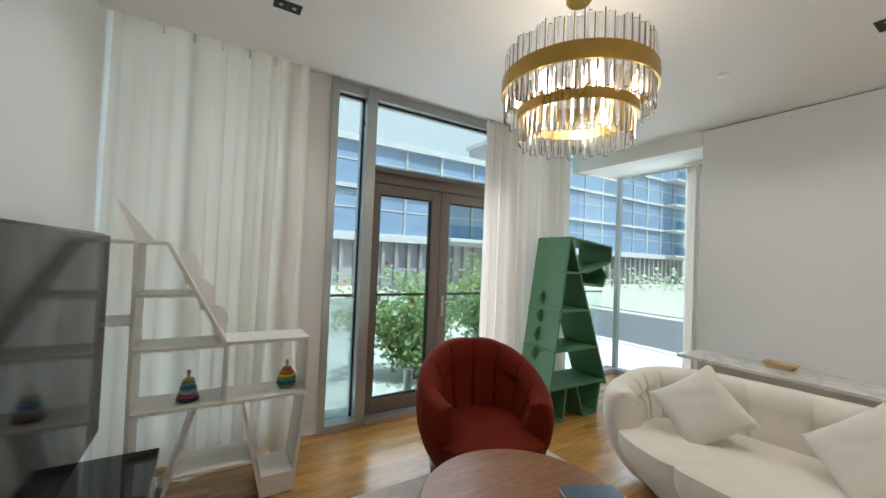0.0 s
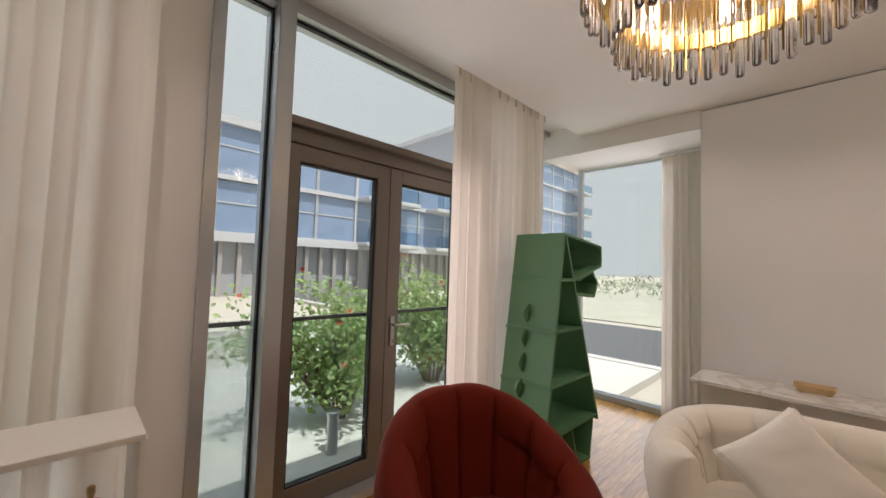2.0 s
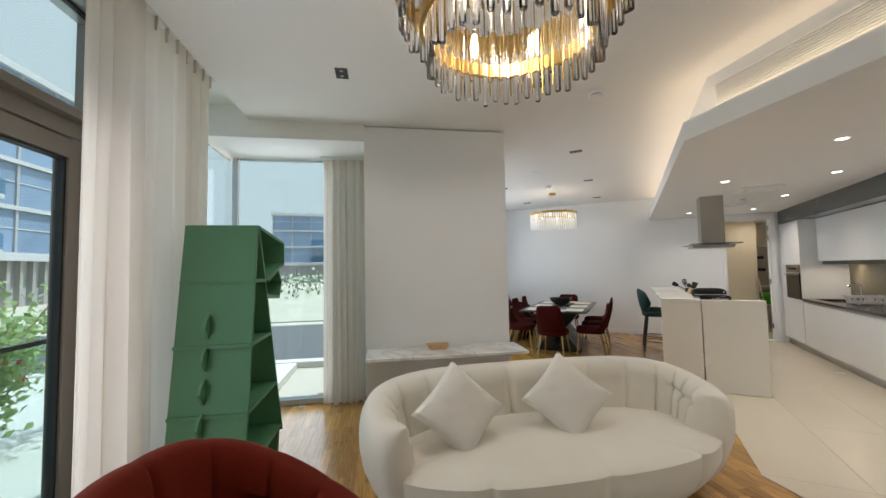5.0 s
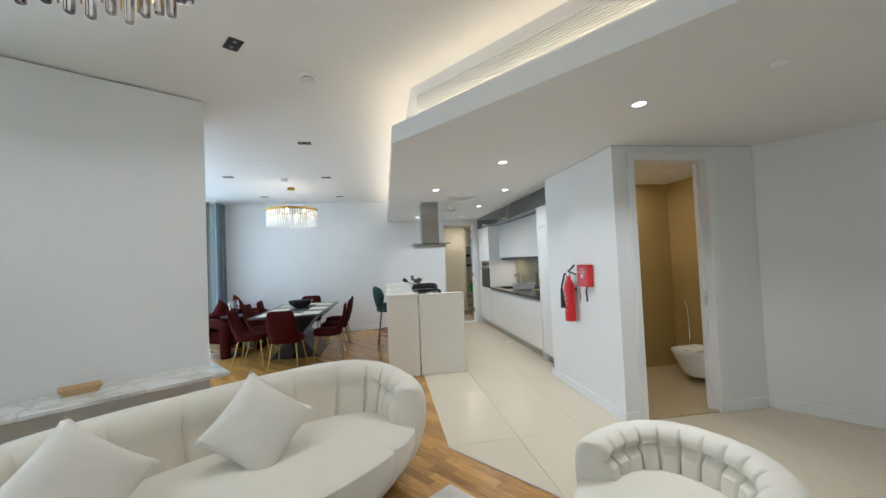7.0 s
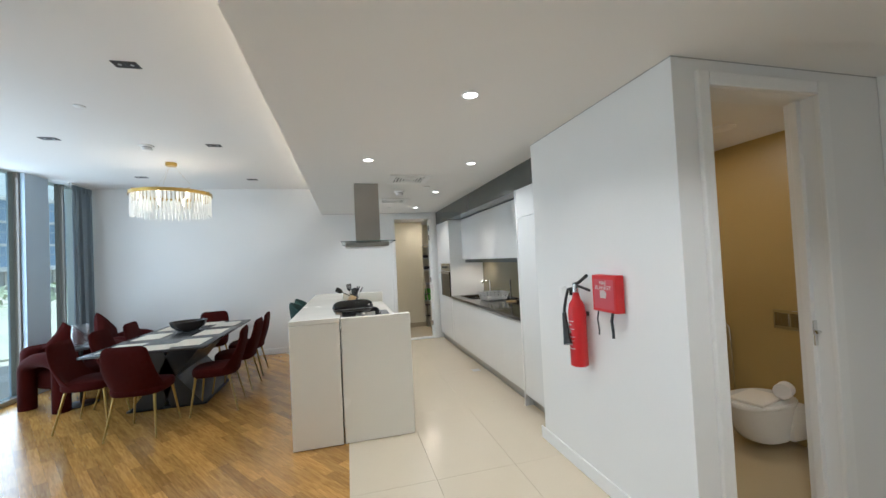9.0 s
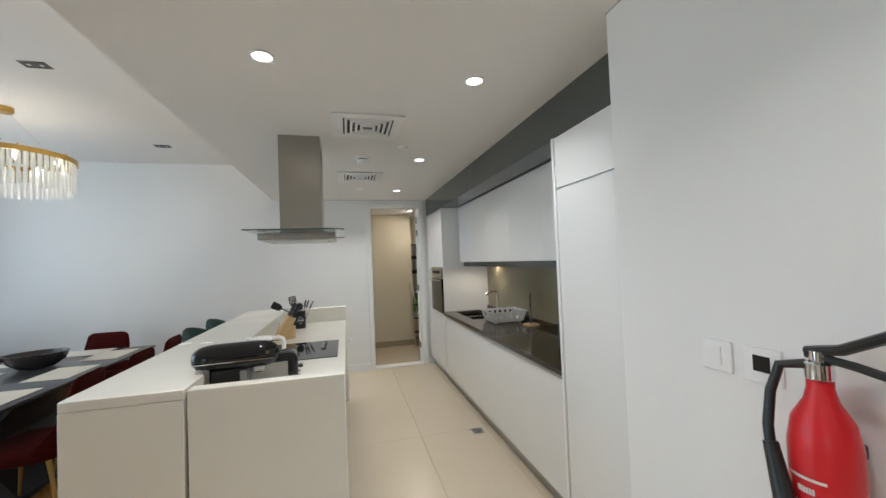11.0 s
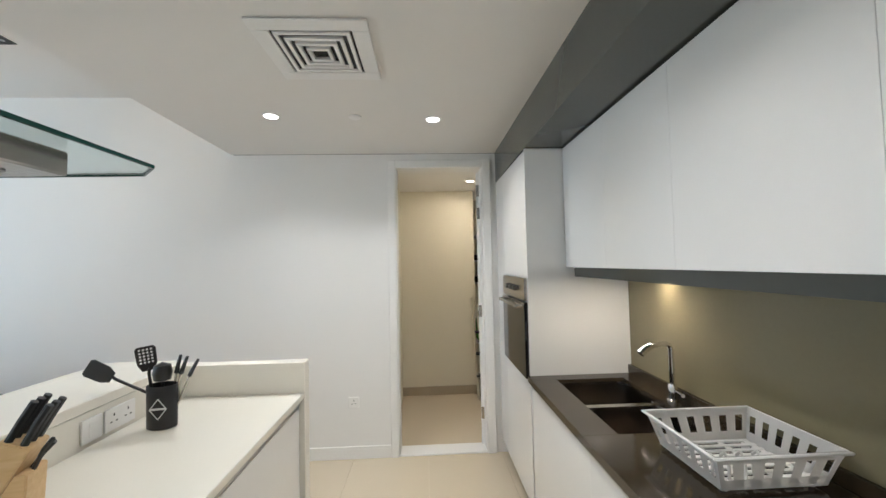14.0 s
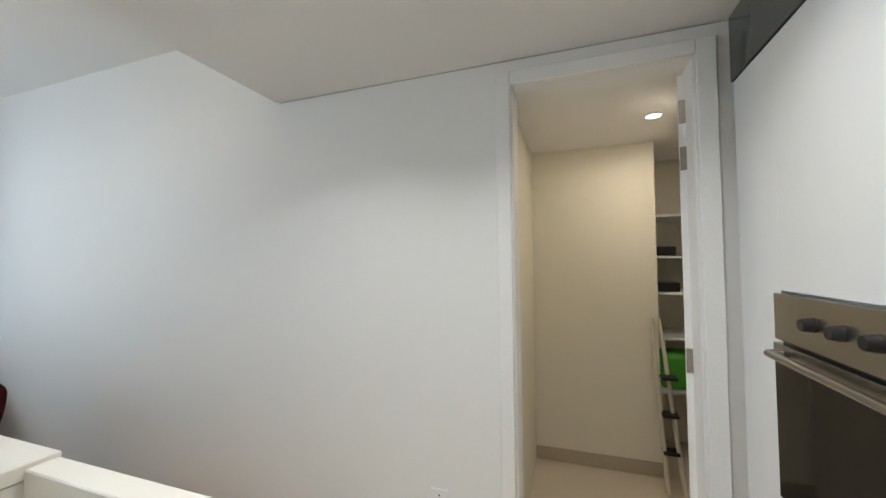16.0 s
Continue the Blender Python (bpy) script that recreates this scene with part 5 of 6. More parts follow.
part("bowl", sheet(hull, 40, 12, round_u=True), CERAMIC, tl)
part("bowl_base", prism([(superell(q, 2.5) * math.cos(q) * 0.167 + 0.05, superell(q, 2.5) * math.sin(q) * 0.126) for q in (2 * math.pi * k / 40 for k in range(40))], 0.139, 0.142), CERAMIC, tl)
part("wall_side", bx(0.12, -0.16, 0.14, 0.274, 0.16, 0.405, 0.02), CERAMIC, tl)
part("lid", prism([(superell(q, 2.6) * math.cos(q) * 0.275, superell(q, 2.6) * math.sin(q) * 0.185) for q in (2 * math.pi * k / 40 for k in range(40))], 0.411, 0.44, None, 0.008), CERAMIC, tl, "closed white lid")
tw = single("hand_towel", bx(-0.20, -0.10, 0.0, 0.12, 0.12, 0.025, 0.01, None, 3), CUSHION, "folded white towel lying on the toilet lid", "towel", pose(2.27, 3.54, 0.381, 0, 0, 12))
single("toilet_roll", lathe([(0.02, 0), (0.055, 0.0), (0.055, 0.10), (0.02, 0.10), (0.019, 0.0)], 24), TRIM, "white toilet roll lying on the towel", "toilet roll", pose(2.33, 3.43, 0.46, 0, 90, 20))
fp = thing("flush_plate", "chrome dual flush plate on the tiled wall", "flush plate", pose(2.549, 3.48, 0.96))
part("plate", bx(-0.012, -0.12, -0.075, 0, 0.12, 0.075, 0.004), CHROME, fp)
for y in (-0.055, 0.055):
    part("button", bx(-0.016, y - 0.05, -0.05, -0.012, y + 0.05, 0.05, 0.003), STEEL, fp)
hs = thing("bidet_spray", "chrome hand spray with hose on the washroom wall", "bidet spray", pose(2.548, 3.954, 0.80, 0, 0, -90))
part("spray_head", tube([(0, -0.02, -0.08), (0, -0.03, 0.04), (-0.01, -0.06, 0.08)], 0.013, 10), CHROME, hs)
part("hose", tube([(0, -0.02, -0.08), (0.01, -0.025, -0.3), (0.03, -0.04, -0.55), (0.08, -0.04, -0.62), (0.14, -0.03, -0.56)], 0.008, 8), CHROME, hs)
part("valve", lathe([(0.02, 0), (0.02, 0.05), (0.012, 0.055)], 14), CHROME, hs).matrix_basis = pose(0.14, 0, -0.55, 90, 0, 0)
w = thing("door_2", "white washroom doorway with a pocket sliding door", "door", Matrix(), kind="structure")
for x0, x1 in ((0.965, 1.035), (1.78, 1.86)):
    part("architrave", bx(x0, 2.765, 0, x1, 2.79, 2.43, 0.004), TRIM, w)
part("architrave", bx(1.035, 2.765, 2.36, 1.78, 2.79, 2.43, 0.004), TRIM, w)
lf = part("door_leaf", bx(1.75, 2.855, 0.01, 1.784, 2.895, 2.355, 0.002), TRIM, w)
part("flush_handle", bx(1.755, 2.848, 0.98, 1.783, 2.856, 1.12, 0.003), CHROME, lf)
part("pull", tube([(1.765, 2.85, 1.06), (1.765, 2.825, 1.06), (1.745, 2.82, 1.06), (1.725, 2.82, 1.06)], 0.007, 8), CHROME, lf)

# ---- store room behind the kitchen ----
STOREP = M("cream wall paint", (0.72, 0.67, 0.54), 0.6, var=0.02)
for q in ((0.0, END + 0.15, 0.13, 10.1), (0.0, 10.1, 1.02, 10.25), (1.02, 10.75, 1.9, 10.9), (1.75, END + 0.15, 1.9, 10.75), (0.95, 10.25, 1.02, 10.9)):
    structure("wall_store", bx(q[0], q[1], 0, q[2], q[3], 2.6), STOREP, "cream painted store room wall")
structure("ceiling_store", bx(0.1, END + 0.15, 2.45, 1.9, 10.9, 2.55), CEILP, "white store room ceiling", "ceiling")
structure("floor_store", bx(0.0, END, -0.012, 1.9, 10.9, -0.001), TILE, "cream tiled store room floor", "floor")
structure("baseboard_store", bx(0.13, 10.085, 0, 1.02, 10.1, 0.10, 0.002), M("beige skirting", (0.42, 0.35, 0.25), 0.5), "beige store room skirting", "baseboard")
lamp("store_lamp", pose(0.92, 9.53, 2.44), 1.4, WARM, 0.07)
copy_thing(base_light, pose(0.92, 9.53, 2.45))
w = thing("door_3", "white store room door standing open inward", "door", Matrix(), kind="structure")
for x0, x1 in ((0.12, 0.185), (0.915, 0.985)):
    part("architrave", bx(x0, END - 0.022, 0, x1, END, 2.44, 0.004), TRIM, w)
part("architrave", bx(0.185, END - 0.022, 2.375, 0.915, END, 2.44, 0.004), TRIM, w)
for x0, x1 in ((0.18, 0.195), (0.905, 0.92)):
    part("jamb", bx(x0, END, 0, x1, END + 0.15, 2.375), TRIM, w)
lf = part("door_leaf", bx(-0.037, 0.0, 0.01, 0.0, 0.72, 2.36, 0.002), TRIM, w)
lf.matrix_basis = pose(0.915, END + 0.11, 0, 0, 0, -17)
for z in (0.28, 1.15, 2.0, 2.2):
    part("hinge", bx(-0.034, -0.004, z - 0.05, -0.004, 0.0, z + 0.05, 0.001), STEEL, lf)
part("door_threshold", bx(0.18, END - 0.01, 0.0, 0.92, END + 0.15, 0.015, 0.003), TRIM, w)
sv = thing("store_shelves", "white store room shelves with few things on them", "shelves", pose(1.02, 10.25, 0))
for z in (0.55, 0.95, 1.30, 1.58, 1.90):
    part("shelf", bx(0.002, 0.02, z, 0.72, 0.49, z + 0.02, 0.002), TRIM, sv)
for x, z, w_ in ((0.02, 1.60, 0.15), (0.03, 1.32, 0.16)):
    single("storage_box", bx(0, 0, 0, w_, 0.3, 0.07, 0.004), BLACK, "flat black box on the store shelf", "box", pose(1.02 + x, 10.3, z + 0.001))
single("green_bag", bx(0, 0, 0, 0.35, 0.25, 0.28, 0.05, None, 4), M("bright green fabric", (0.08, 0.35, 0.02), 0.7), "bright green bag on the store shelf", "bag", pose(1.06, 10.28, 0.572))
ib = thing("folding_ladder", "pale folding ladder leaning in the store room", "ladder", pose(0.97, 9.95, 0))
for k in range(2):
    part("rail", tube([(0.04 + 0.10 * k, -0.06, 0.0), (-0.01 + 0.05 * k, 0.08, 1.15)], 0.014, 8), M("cream metal", (0.6, 0.55, 0.42), 0.4), ib)
for z in (0.25, 0.5, 0.75):
    part("step", bx(0.02, -0.06, z, 0.12, 0.03, z + 0.02, 0.003), BLACK, ib)

# ---- ceiling fittings ----


def detector(m):
    ob = thing("smoke_detector", "round white smoke detector on the ceiling", "detector", m, "smoke detectors")
    part("base", lathe([(0.068, 0), (0.068, -0.014), (0.06, -0.02)], 28), TRIM, ob)
    part("head", lathe([(0.048, -0.026), (0.053, -0.034), (0.046, -0.055), (0.001, -0.058)], 28), TRIM, ob)
    part("sensor_gap", lathe([(0.044, -0.02), (0.044, -0.026)], 24), GASKET, ob)
    return ob


detector(pose(-1.77, 2.64, CEIL)), detector(pose(-0.01, 6.37, SOFF)), detector(pose(-2.84, 6.15, CEIL))
for x, y, z in ((*liv(3.02, 1.21), CEIL), (-2.84, 5.06, CEIL), (0.0, 7.88, SOFF), (0.90, 1.36, SOFF), (0.30, 6.05, SOFF)):
    single("sprinkler_cap", lathe([(0.04, 0), (0.04, -0.005), (0.036, -0.008), (0.001, -0.008)], 24), TRIM, "flat round white sprinkler cap on the ceiling", "sprinkler", pose(x, y, z), "sprinkler caps")


def vent(m):
    ob = thing("ceiling_vent", "square white louvred ceiling air vent", "vent", m, "ceiling vents")
    for k in range(5):
        s, d = (0.23, 0.068) if k == 0 else (0.186 - 0.034 * k, 0.017)
        bm = bmesh.new()
        for x0, y0, x1, y1 in ((-s, -s, s, -s + d), (-s, s - d, s, s), (-s, -s + d, -s + d, s - d), (s - d, -s + d, s, s - d)):
            bx(x0, y0, -0.012 - 0.002 * k, x1, y1, -0.004, 0.002, bm)
        part("frame" if k == 0 else "slat", bm, TRIM, ob)
    part("duct", bx(-0.212, -0.212, -0.0035, 0.212, 0.212, -0.0005), GASKET, ob)
    return ob


vent(pose(-0.01, 5.60, SOFF)), vent(pose(-0.01, 7.15, SOFF))
gr = thing("linear_grille", "long white linear air grille above the light cove", "grille", LIV @ pose(0, -0.855, 0))
part("backing", bx(-0.7, 0.0015, 2.69, 2.745, 0.003, 2.875), GROUT, gr)
part("top_edge", bx(-0.7, 0.0035, 2.875, 2.75, 0.016, 2.887), TRIM, gr)
for k in range(11):
    part("slat", bx(-0.7, 0.0035, 2.693 + 0.0165 * k, 2.745, 0.014, 2.702 + 0.0165 * k), TRIM, gr)
single("floor_access_cover", bx(-0.05, -0.05, 0, 0.05, 0.05, 0.002), ALU, "small square metal floor cover by the cabinets", "cover", pose(0.93, 6.31, 0.001))

# skirting
for nm, q, m in (("baseboard_1", (0.818, 2.775, 0.83, 4.29), Matrix()), ("baseboard_2", (0.83, 2.776, 0.965, 2.79), Matrix()), ("baseboard_3", (1.86, 2.776, 2.3, 2.79), Matrix()), ("baseboard_4", (-4.9, END - 0.014, 0.12, END), Matrix()),
                 ("baseboard_5", (TVX, BACK, 0.86, BACK + 0.014), LIV), ("baseboard_6", (0.46, FY - 0.084, 0.748, FY - 0.07), LIV), ("baseboard_7", (TVX, -3.4, TVX + 0.014, 3.25), LIV)):
    structure(nm, bx(q[0], q[1], 0, q[2], q[3], 0.10, 0.003), TRIM, "white painted skirting board", "baseboard", m)

# thin raised grey strips, standing in for shade between walls and the lowered ceiling
GAP_SHADE = M("grey for gap shade", (0.42, 0.41, 0.39), 0.7)
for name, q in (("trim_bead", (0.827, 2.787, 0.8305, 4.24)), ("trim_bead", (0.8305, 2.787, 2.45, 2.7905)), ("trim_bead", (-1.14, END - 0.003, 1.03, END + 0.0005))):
    structure(name, bx(q[0], q[1], SOFF - 0.005, q[2], q[3], SOFF + 0.001), GAP_SHADE, "thin grey strip standing for shade under the ceiling", "trim")

# ---- chandeliers ----


def chandelier(label, m, tiers, drop, glassy=CRYSTAL, wires=3):
    """Rings of brass with hanging rods; tiers: radius, band z0, z1, rods z0, z1, count."""
    ob = thing("chandelier", label, "chandelier", m)
    part("ceiling_rose", lathe([(0.065, 0), (0.065, -0.035), (0.055, -0.045), (0.001, -0.045)], 32), BRASS, ob)
    for a in range(wires):
        q = math.radians(360 / wires * a + 20)
        part("suspension", tube([(0.03 * math.cos(q), 0.03 * math.sin(q), -0.04), (0.30 * math.cos(q), 0.30 * math.sin(q), drop)], 0.0008, 6), BRASS, ob)
    for r, z0, z1, g0, g1, n in tiers:
        def band(u, v, r=r, z0=z0, z1=z1):
            k = [(r, z0), (r, z1), (r - 0.012, z1), (r - 0.012, z0)][round(v * 4) % 4]
            return k[0] * math.cos(2 * math.pi * u), k[0] * math.sin(2 * math.pi * u), k[1]
        part("ring", sheet(band, 72, 4, round_u=True, round_v=True), BRASS, ob)
        rod = part("glass_rod", lathe([(0.009, g0), (0.0115, g0 + 0.004), (0.0115, g1 - 0.004), (0.009, g1)], 8), glassy, ob)
        pin = part("brass_rod", lathe([(0.003, g0 + 0.03 if glassy is CRYSTAL else g1 - 0.13), (0.003, g1 + 0.01)], 6), BRASSROD, ob)
        rr = r - 0.026
        for k in range(n):
            a = 2 * math.pi * k / n
            mm = pose(rr * math.cos(a), rr * math.sin(a), 0.012 * math.sin(k * 2.4))
            m2 = pose((rr + 0.004) * math.cos(a + math.pi / n), (rr + 0.004) * math.sin(a + math.pi / n), 0.012 * math.cos(k * 1.7))
            if k == 0:
                rod.matrix_basis, pin.matrix_basis = mm, m2
            else:
                again("glass_rod", rod.data, ob, mm), again("brass_rod", pin.data, ob, m2)
    r, z0 = tiers[0][0] - 0.085, tiers[0][1]
    blb = None
    for k in range(8):
        a = 2 * math.pi * k / 8
        mm = pose(r * math.cos(a), r * math.sin(a), z0 - 0.02)
        if blb is None:
            blb = part("bulb", lathe([(0.006, 0.05), (0.012, 0.04), (0.017, 0.0), (0.012, -0.03), (0.001, -0.045)], 12), BULB, ob, "lit warm bulb")
            blb.matrix_basis = mm
        else:
            again("bulb", blb.data, ob, mm)
        part("bulb_holder", tube([(r * math.cos(a), r * math.sin(a), z0 + 0.03), (r * math.cos(a), r * math.sin(a), z0 + 0.055), ((r + 0.07) * math.cos(a), (r + 0.07) * math.sin(a), z0 + 0.055)], 0.005, 6), BRASS, ob)
    return ob


CH1, CH2 = (-1.89, 0.46), (-2.90, 6.90)
chandelier("round two-tier brass chandelier with clear glass rods, lit", pose(*CH1, CEIL), [(0.39, -0.545, -0.46, -0.66, -0.335, 54), (0.305, -0.68, -0.63, -0.80, -0.51, 42)], -0.43)
chandelier("round brass chandelier with long glass rods over the dining table, lit", pose(*CH2, CEIL), [(0.45, -0.44, -0.40, -0.70, -0.42, 64)], -0.40, FROSTED)
for (x, y), z, e in ((CH1, CEIL - 0.52, 2.1), (CH2, CEIL - 0.55, 1.3)):
    d = bpy.data.lights.new("chandelier_lamp", "POINT")
    d.energy, d.color, d.shadow_soft_size = e, WARM, 0.06
    new("chandelier_lamp", d).location = (x, y, z)

# ---- dining room ----
tb = thing("dining_table", "long dark dining table with angled black base", "dining table", pose(-2.80, 6.85, 0))
DARKTOP = M("dark grey stone top", (0.045, 0.045, 0.045), 0.25, var=0.15, scale=6, bump=0.01)
part("tabletop", bx(-0.56, -1.0, 0.735, 0.56, 1.0, 0.76, 0.006), DARKTOP, tb)
for s in (-1, 1):
    part("base_leg", plate([(s * 0.05, 0.0), (s * 0.38, 0.0), (s * 0.10, 0.36), (s * 0.40, 0.733), (s * 0.06, 0.733), (-s * 0.10, 0.36)], -0.5, 0.5), BLACK, tb)
part("base_plate", bx(-0.40, -0.5, 0.0, 0.40, 0.5, 0.02, 0.003), BLACK, tb)
MAT = M("pale woven placemat", (0.62, 0.57, 0.48), 0.7, var=0.05, bump=0.3, bscale=200)
for k, (x, y) in enumerate([(sx * 0.33, yy) for sx in (-1, 1) for yy in (-0.72, -0.02, 0.68)] + [(0.0, -0.88), (0, 0.9)]):
    single("placemat", bx(-0.15, -0.21, 0, 0.15, 0.21, 0.003, 0.001), MAT, "pale woven rectangular placemat on the dining table", "placemat", pose(-2.80 + x, 6.85 + y * 0.93, 0.7605, 0, 0, 90 if x == 0 else 0), "placemats")
bm = lathe([(0.05, 0), (0.12, 0.005), (0.19, 0.06), (0.22, 0.13), (0.212, 0.13), (0.18, 0.065), (0.11, 0.014), (0.001, 0.012)], 24)
bmesh.ops.transform(bm, matrix=Matrix.Diagonal((1, 0.75, 1, 1)), verts=bm.verts[:])
single("fruit_bowl", bm, M("dark smoked bowl", (0.03, 0.024, 0.022), 0.15), "dark smoked oval bowl on the dining table", "bowl", pose(-2.85, 7.15, 0.762, 0, 0, 15))
vs = thing("glass_vase", "clear glass cylinder vase", "vase", pose(-3.95, 6.95, 0))
part("vase_body", lathe([(0.06, 0.70), (0.075, 0.705), (0.085, 0.85), (0.075, 0.97), (0.071, 0.97), (0.08, 0.85), (0.07, 0.715), (0.001, 0.715)], 24), CRYSTAL, vs)
part("side_table_top", lathe([(0.20, 0.68), (0.22, 0.685), (0.22, 0.70)], 32), BLACK, vs)
part("side_table_leg", lathe([(0.16, 0), (0.16, 0.012), (0.02, 0.02), (0.02, 0.68)], 24), BLACK, vs)


def dining_chair(m):
    ob = thing("dining_chair", "deep red velvet dining chair with slim brass legs", "chair", m, "chairs round the table")

    def seat(u, v):
        a = 2 * math.pi * u
        r = superell(a, 3.2)
        k = math.sin(v * math.pi)
        return r * math.cos(a) * 0.235 * (0.9 + 0.1 * k) * min(1, 5 * k + 0.02), r * math.sin(a) * 0.23 * (0.9 + 0.1 * k) * min(1, 5 * k + 0.02), 0.44 - 0.045 * math.cos(v * math.pi)
    part("seat", sheet(seat, 28, 14, round_u=True), WINE, ob)

    def back(u, v):
        b = 2 * math.pi * v
        t = u
        th = 0.035 * (1 - 0.3 * t)
        x = math.copysign(abs(math.cos(b)) ** 0.45, math.cos(b)) * (0.235 - 0.05 * t ** 2)
        yb = 0.19 + 0.10 * t + 0.02 * math.sin(t * 3)
        wrap = -0.10 * (1 - t) ** 2 * (abs(x) / 0.23) ** 3 * 1.2
        end = min(1.0, (1 - t) * 14 + 0.05, t * 14 + 0.05)
        return x * (0.75 + 0.25 * min(1, end * 1.2)), yb + wrap + math.sin(b) * th * end, 0.42 + 0.47 * t
    part("backrest", sheet(back, 22, 32, round_v=True, caps=True), WINE, ob)
    for sx in (-1, 1):
        part("leg", tube([(sx * 0.17, -0.17, 0.41), (sx * 0.22, -0.22, 0.0)], 0.014, 10, None, 0.008), BRASSROD, ob)
        part("leg", tube([(sx * 0.17, 0.15, 0.41), (sx * 0.22, 0.24, 0.0)], 0.014, 10, None, 0.008), BRASSROD, ob)
    return ob


ch = dining_chair(pose(-2.76, 5.77, 0, 0, 0, 176))
for x, y, t in ((-2.22, 6.17, -86), (-2.20, 6.85, -92), (-2.22, 7.50, -88), (-3.40, 6.18, 92), (-3.43, 6.88, 88), (-3.40, 7.52, 93), (-2.84, 7.90, 2)):
    copy_thing(ch, pose(x, y, 0, 0, 0, t))


def lounge(m):
    ob = thing("lounge_chair", "deep red velvet lounge chair with arched arms", "armchair", m, "lounge chairs")
    part("seat", bx(-0.30, -0.38, 0.20, 0.30, 0.34, 0.44, 0.07, None, 4), WINE, ob)
    part("backrest", bx(-0.40, 0.22, 0.38, 0.40, 0.42, 0.74, 0.09, None, 4), WINE, ob)
    for s in (-1, 1):
        def arm(u, v, s=s):
            a = math.pi * u
            cy, r = 0.0, 0.28
            if u < 0.2:
                p = Vector((s * 0.37, -r, 0.62 * u / 0.2 * 0.75))
            elif u > 0.8:
                p = Vector((s * 0.37, r, 0.62 * (1 - u) / 0.2 * 0.75))
            else:
                q = math.pi * (u - 0.2) / 0.6
                p = Vector((s * 0.37, -r * math.cos(q), 0.465 + 0.13 * math.sin(q)))
            b = 2 * math.pi * v
            d = Vector((0, -math.cos(math.pi * min(1, max(0, (u - 0.2) / 0.6))), math.sin(math.pi * min(1, max(0, (u - 0.2) / 0.6)))))
            return p.x + 0.085 * math.cos(b), p.y + d.y * 0.085 * math.sin(b), p.z + d.z * 0.085 * math.sin(b)
        part("arm", sheet(arm, 30, 14, round_v=True, caps=True), WINE, ob)
    return ob


lg = lounge(pose(-4.10, 7.20, 0, 0, 0, 62))
copy_thing(lg, pose(-4.02, 8.08, 0, 0, 0, 100))
pillow("deep red cushion standing on the lounge chair", pose(-4.24, 7.25, 0.70, 70, 0, 62) @ pose(0, 0, 0, 0, 0, 45), 0.44, 0.15, WINE)
pillow("deep red cushion standing on the lounge chair", pose(-4.22, 7.98, 0.72, 70, 0, 100) @ pose(0, 0, 0, 0, 0, 45), 0.46, 0.15, WINE)
mi = thing("leaning_mirror", "tall mirror with pale frame leaning on the wall", "mirror", pose(-4.78, 6.36, 0, 0, -5, 0))
part("mirror_glass", bx(-0.012, -0.26, 0.03, -0.002, 0.26, 1.86), MIRROR, mi)
bm = bmesh.new()
for q in ((-0.29, 0.0, -0.26, 1.9), (0.26, 0.0, 0.29, 1.9), (-0.26, 0.0, 0.26, 0.03), (-0.26, 1.86, 0.26, 1.9)):
    bx(-0.02, q[0], q[1], 0.008, q[2], q[3], 0.002, bm)
part("mirror_frame", bm, SILVER, mi)


def stool(m):
    ob = thing("bar_stool", "dark green velvet bar stool with black legs", "bar stool", m, "bar stools")
    part("seat", lathe([(0.05, 0.66), (0.19, 0.665), (0.21, 0.70), (0.20, 0.735), (0.15, 0.75), (0.001, 0.752)], 32), GREENV, ob)

    def back(u, v):
        a = math.radians(20 + 140 * u)
        b = 2 * math.pi * v
        e = min(1.0, 8 * u + 0.05, 8 * (1 - u) + 0.05)
        h = 0.16 * (math.sin(math.pi * u) ** 0.5) + 0.03
        r = 0.22 + 0.03 * math.cos(b) * e + 0.03 * math.sin(b)
        return r * math.cos(a), r * math.sin(a), 0.91 + h * math.sin(b) * 0.95
    part("backrest", sheet(back, 26, 16, round_v=True, caps=True), GREENV, ob)
    for sx in (-1, 1):
        for sy in (-1, 1):
            lg_ = part("leg", tube([(sx * 0.12, sy * 0.12, 0.67), (sx * 0.19, sy * 0.19, 0.10)], 0.013, 8), BLACK, ob)
            part("leg_tip", tube([(sx * 0.19, sy * 0.19, 0.10), (sx * 0.202, sy * 0.202, 0.0)], 0.0125, 8, None, 0.009), BRASSROD, lg_)
    part("foot_ring", tube([(0.175 * math.cos(q), 0.175 * math.sin(q), 0.25) for q in (2 * math.pi * k / 28 for k in range(29))], 0.008, 8), BLACK, ob)
    return ob


s1 = stool(pose(-1.22, 6.55, 0, 0, 0, 90))
copy_thing(s1, pose(-1.22, 7.07, 0, 0, 0, 90))

# book on the coffee table
bk = thing("magazine", "blue-grey magazine lying on the coffee table", "magazine", LIV @ pose(1.50, 1.08, 0.421, 0, 0, -25))
part("pages", bx(-0.14, -0.10, 0, 0.14, 0.10, 0.018, 0.001), TRIM, bk)
cv = part("cover", bx(-0.142, -0.102, 0.018, 0.142, 0.102, 0.0195), M("blue grey cover", (0.07, 0.11, 0.16), 0.3, var=0.5, scale=14), bk)
for k in range(2):
    part("title_bar", bx(0.0, -0.08 + 0.035 * k, 0.0196, 0.12, -0.06 + 0.035 * k, 0.0203), LOGO, cv)

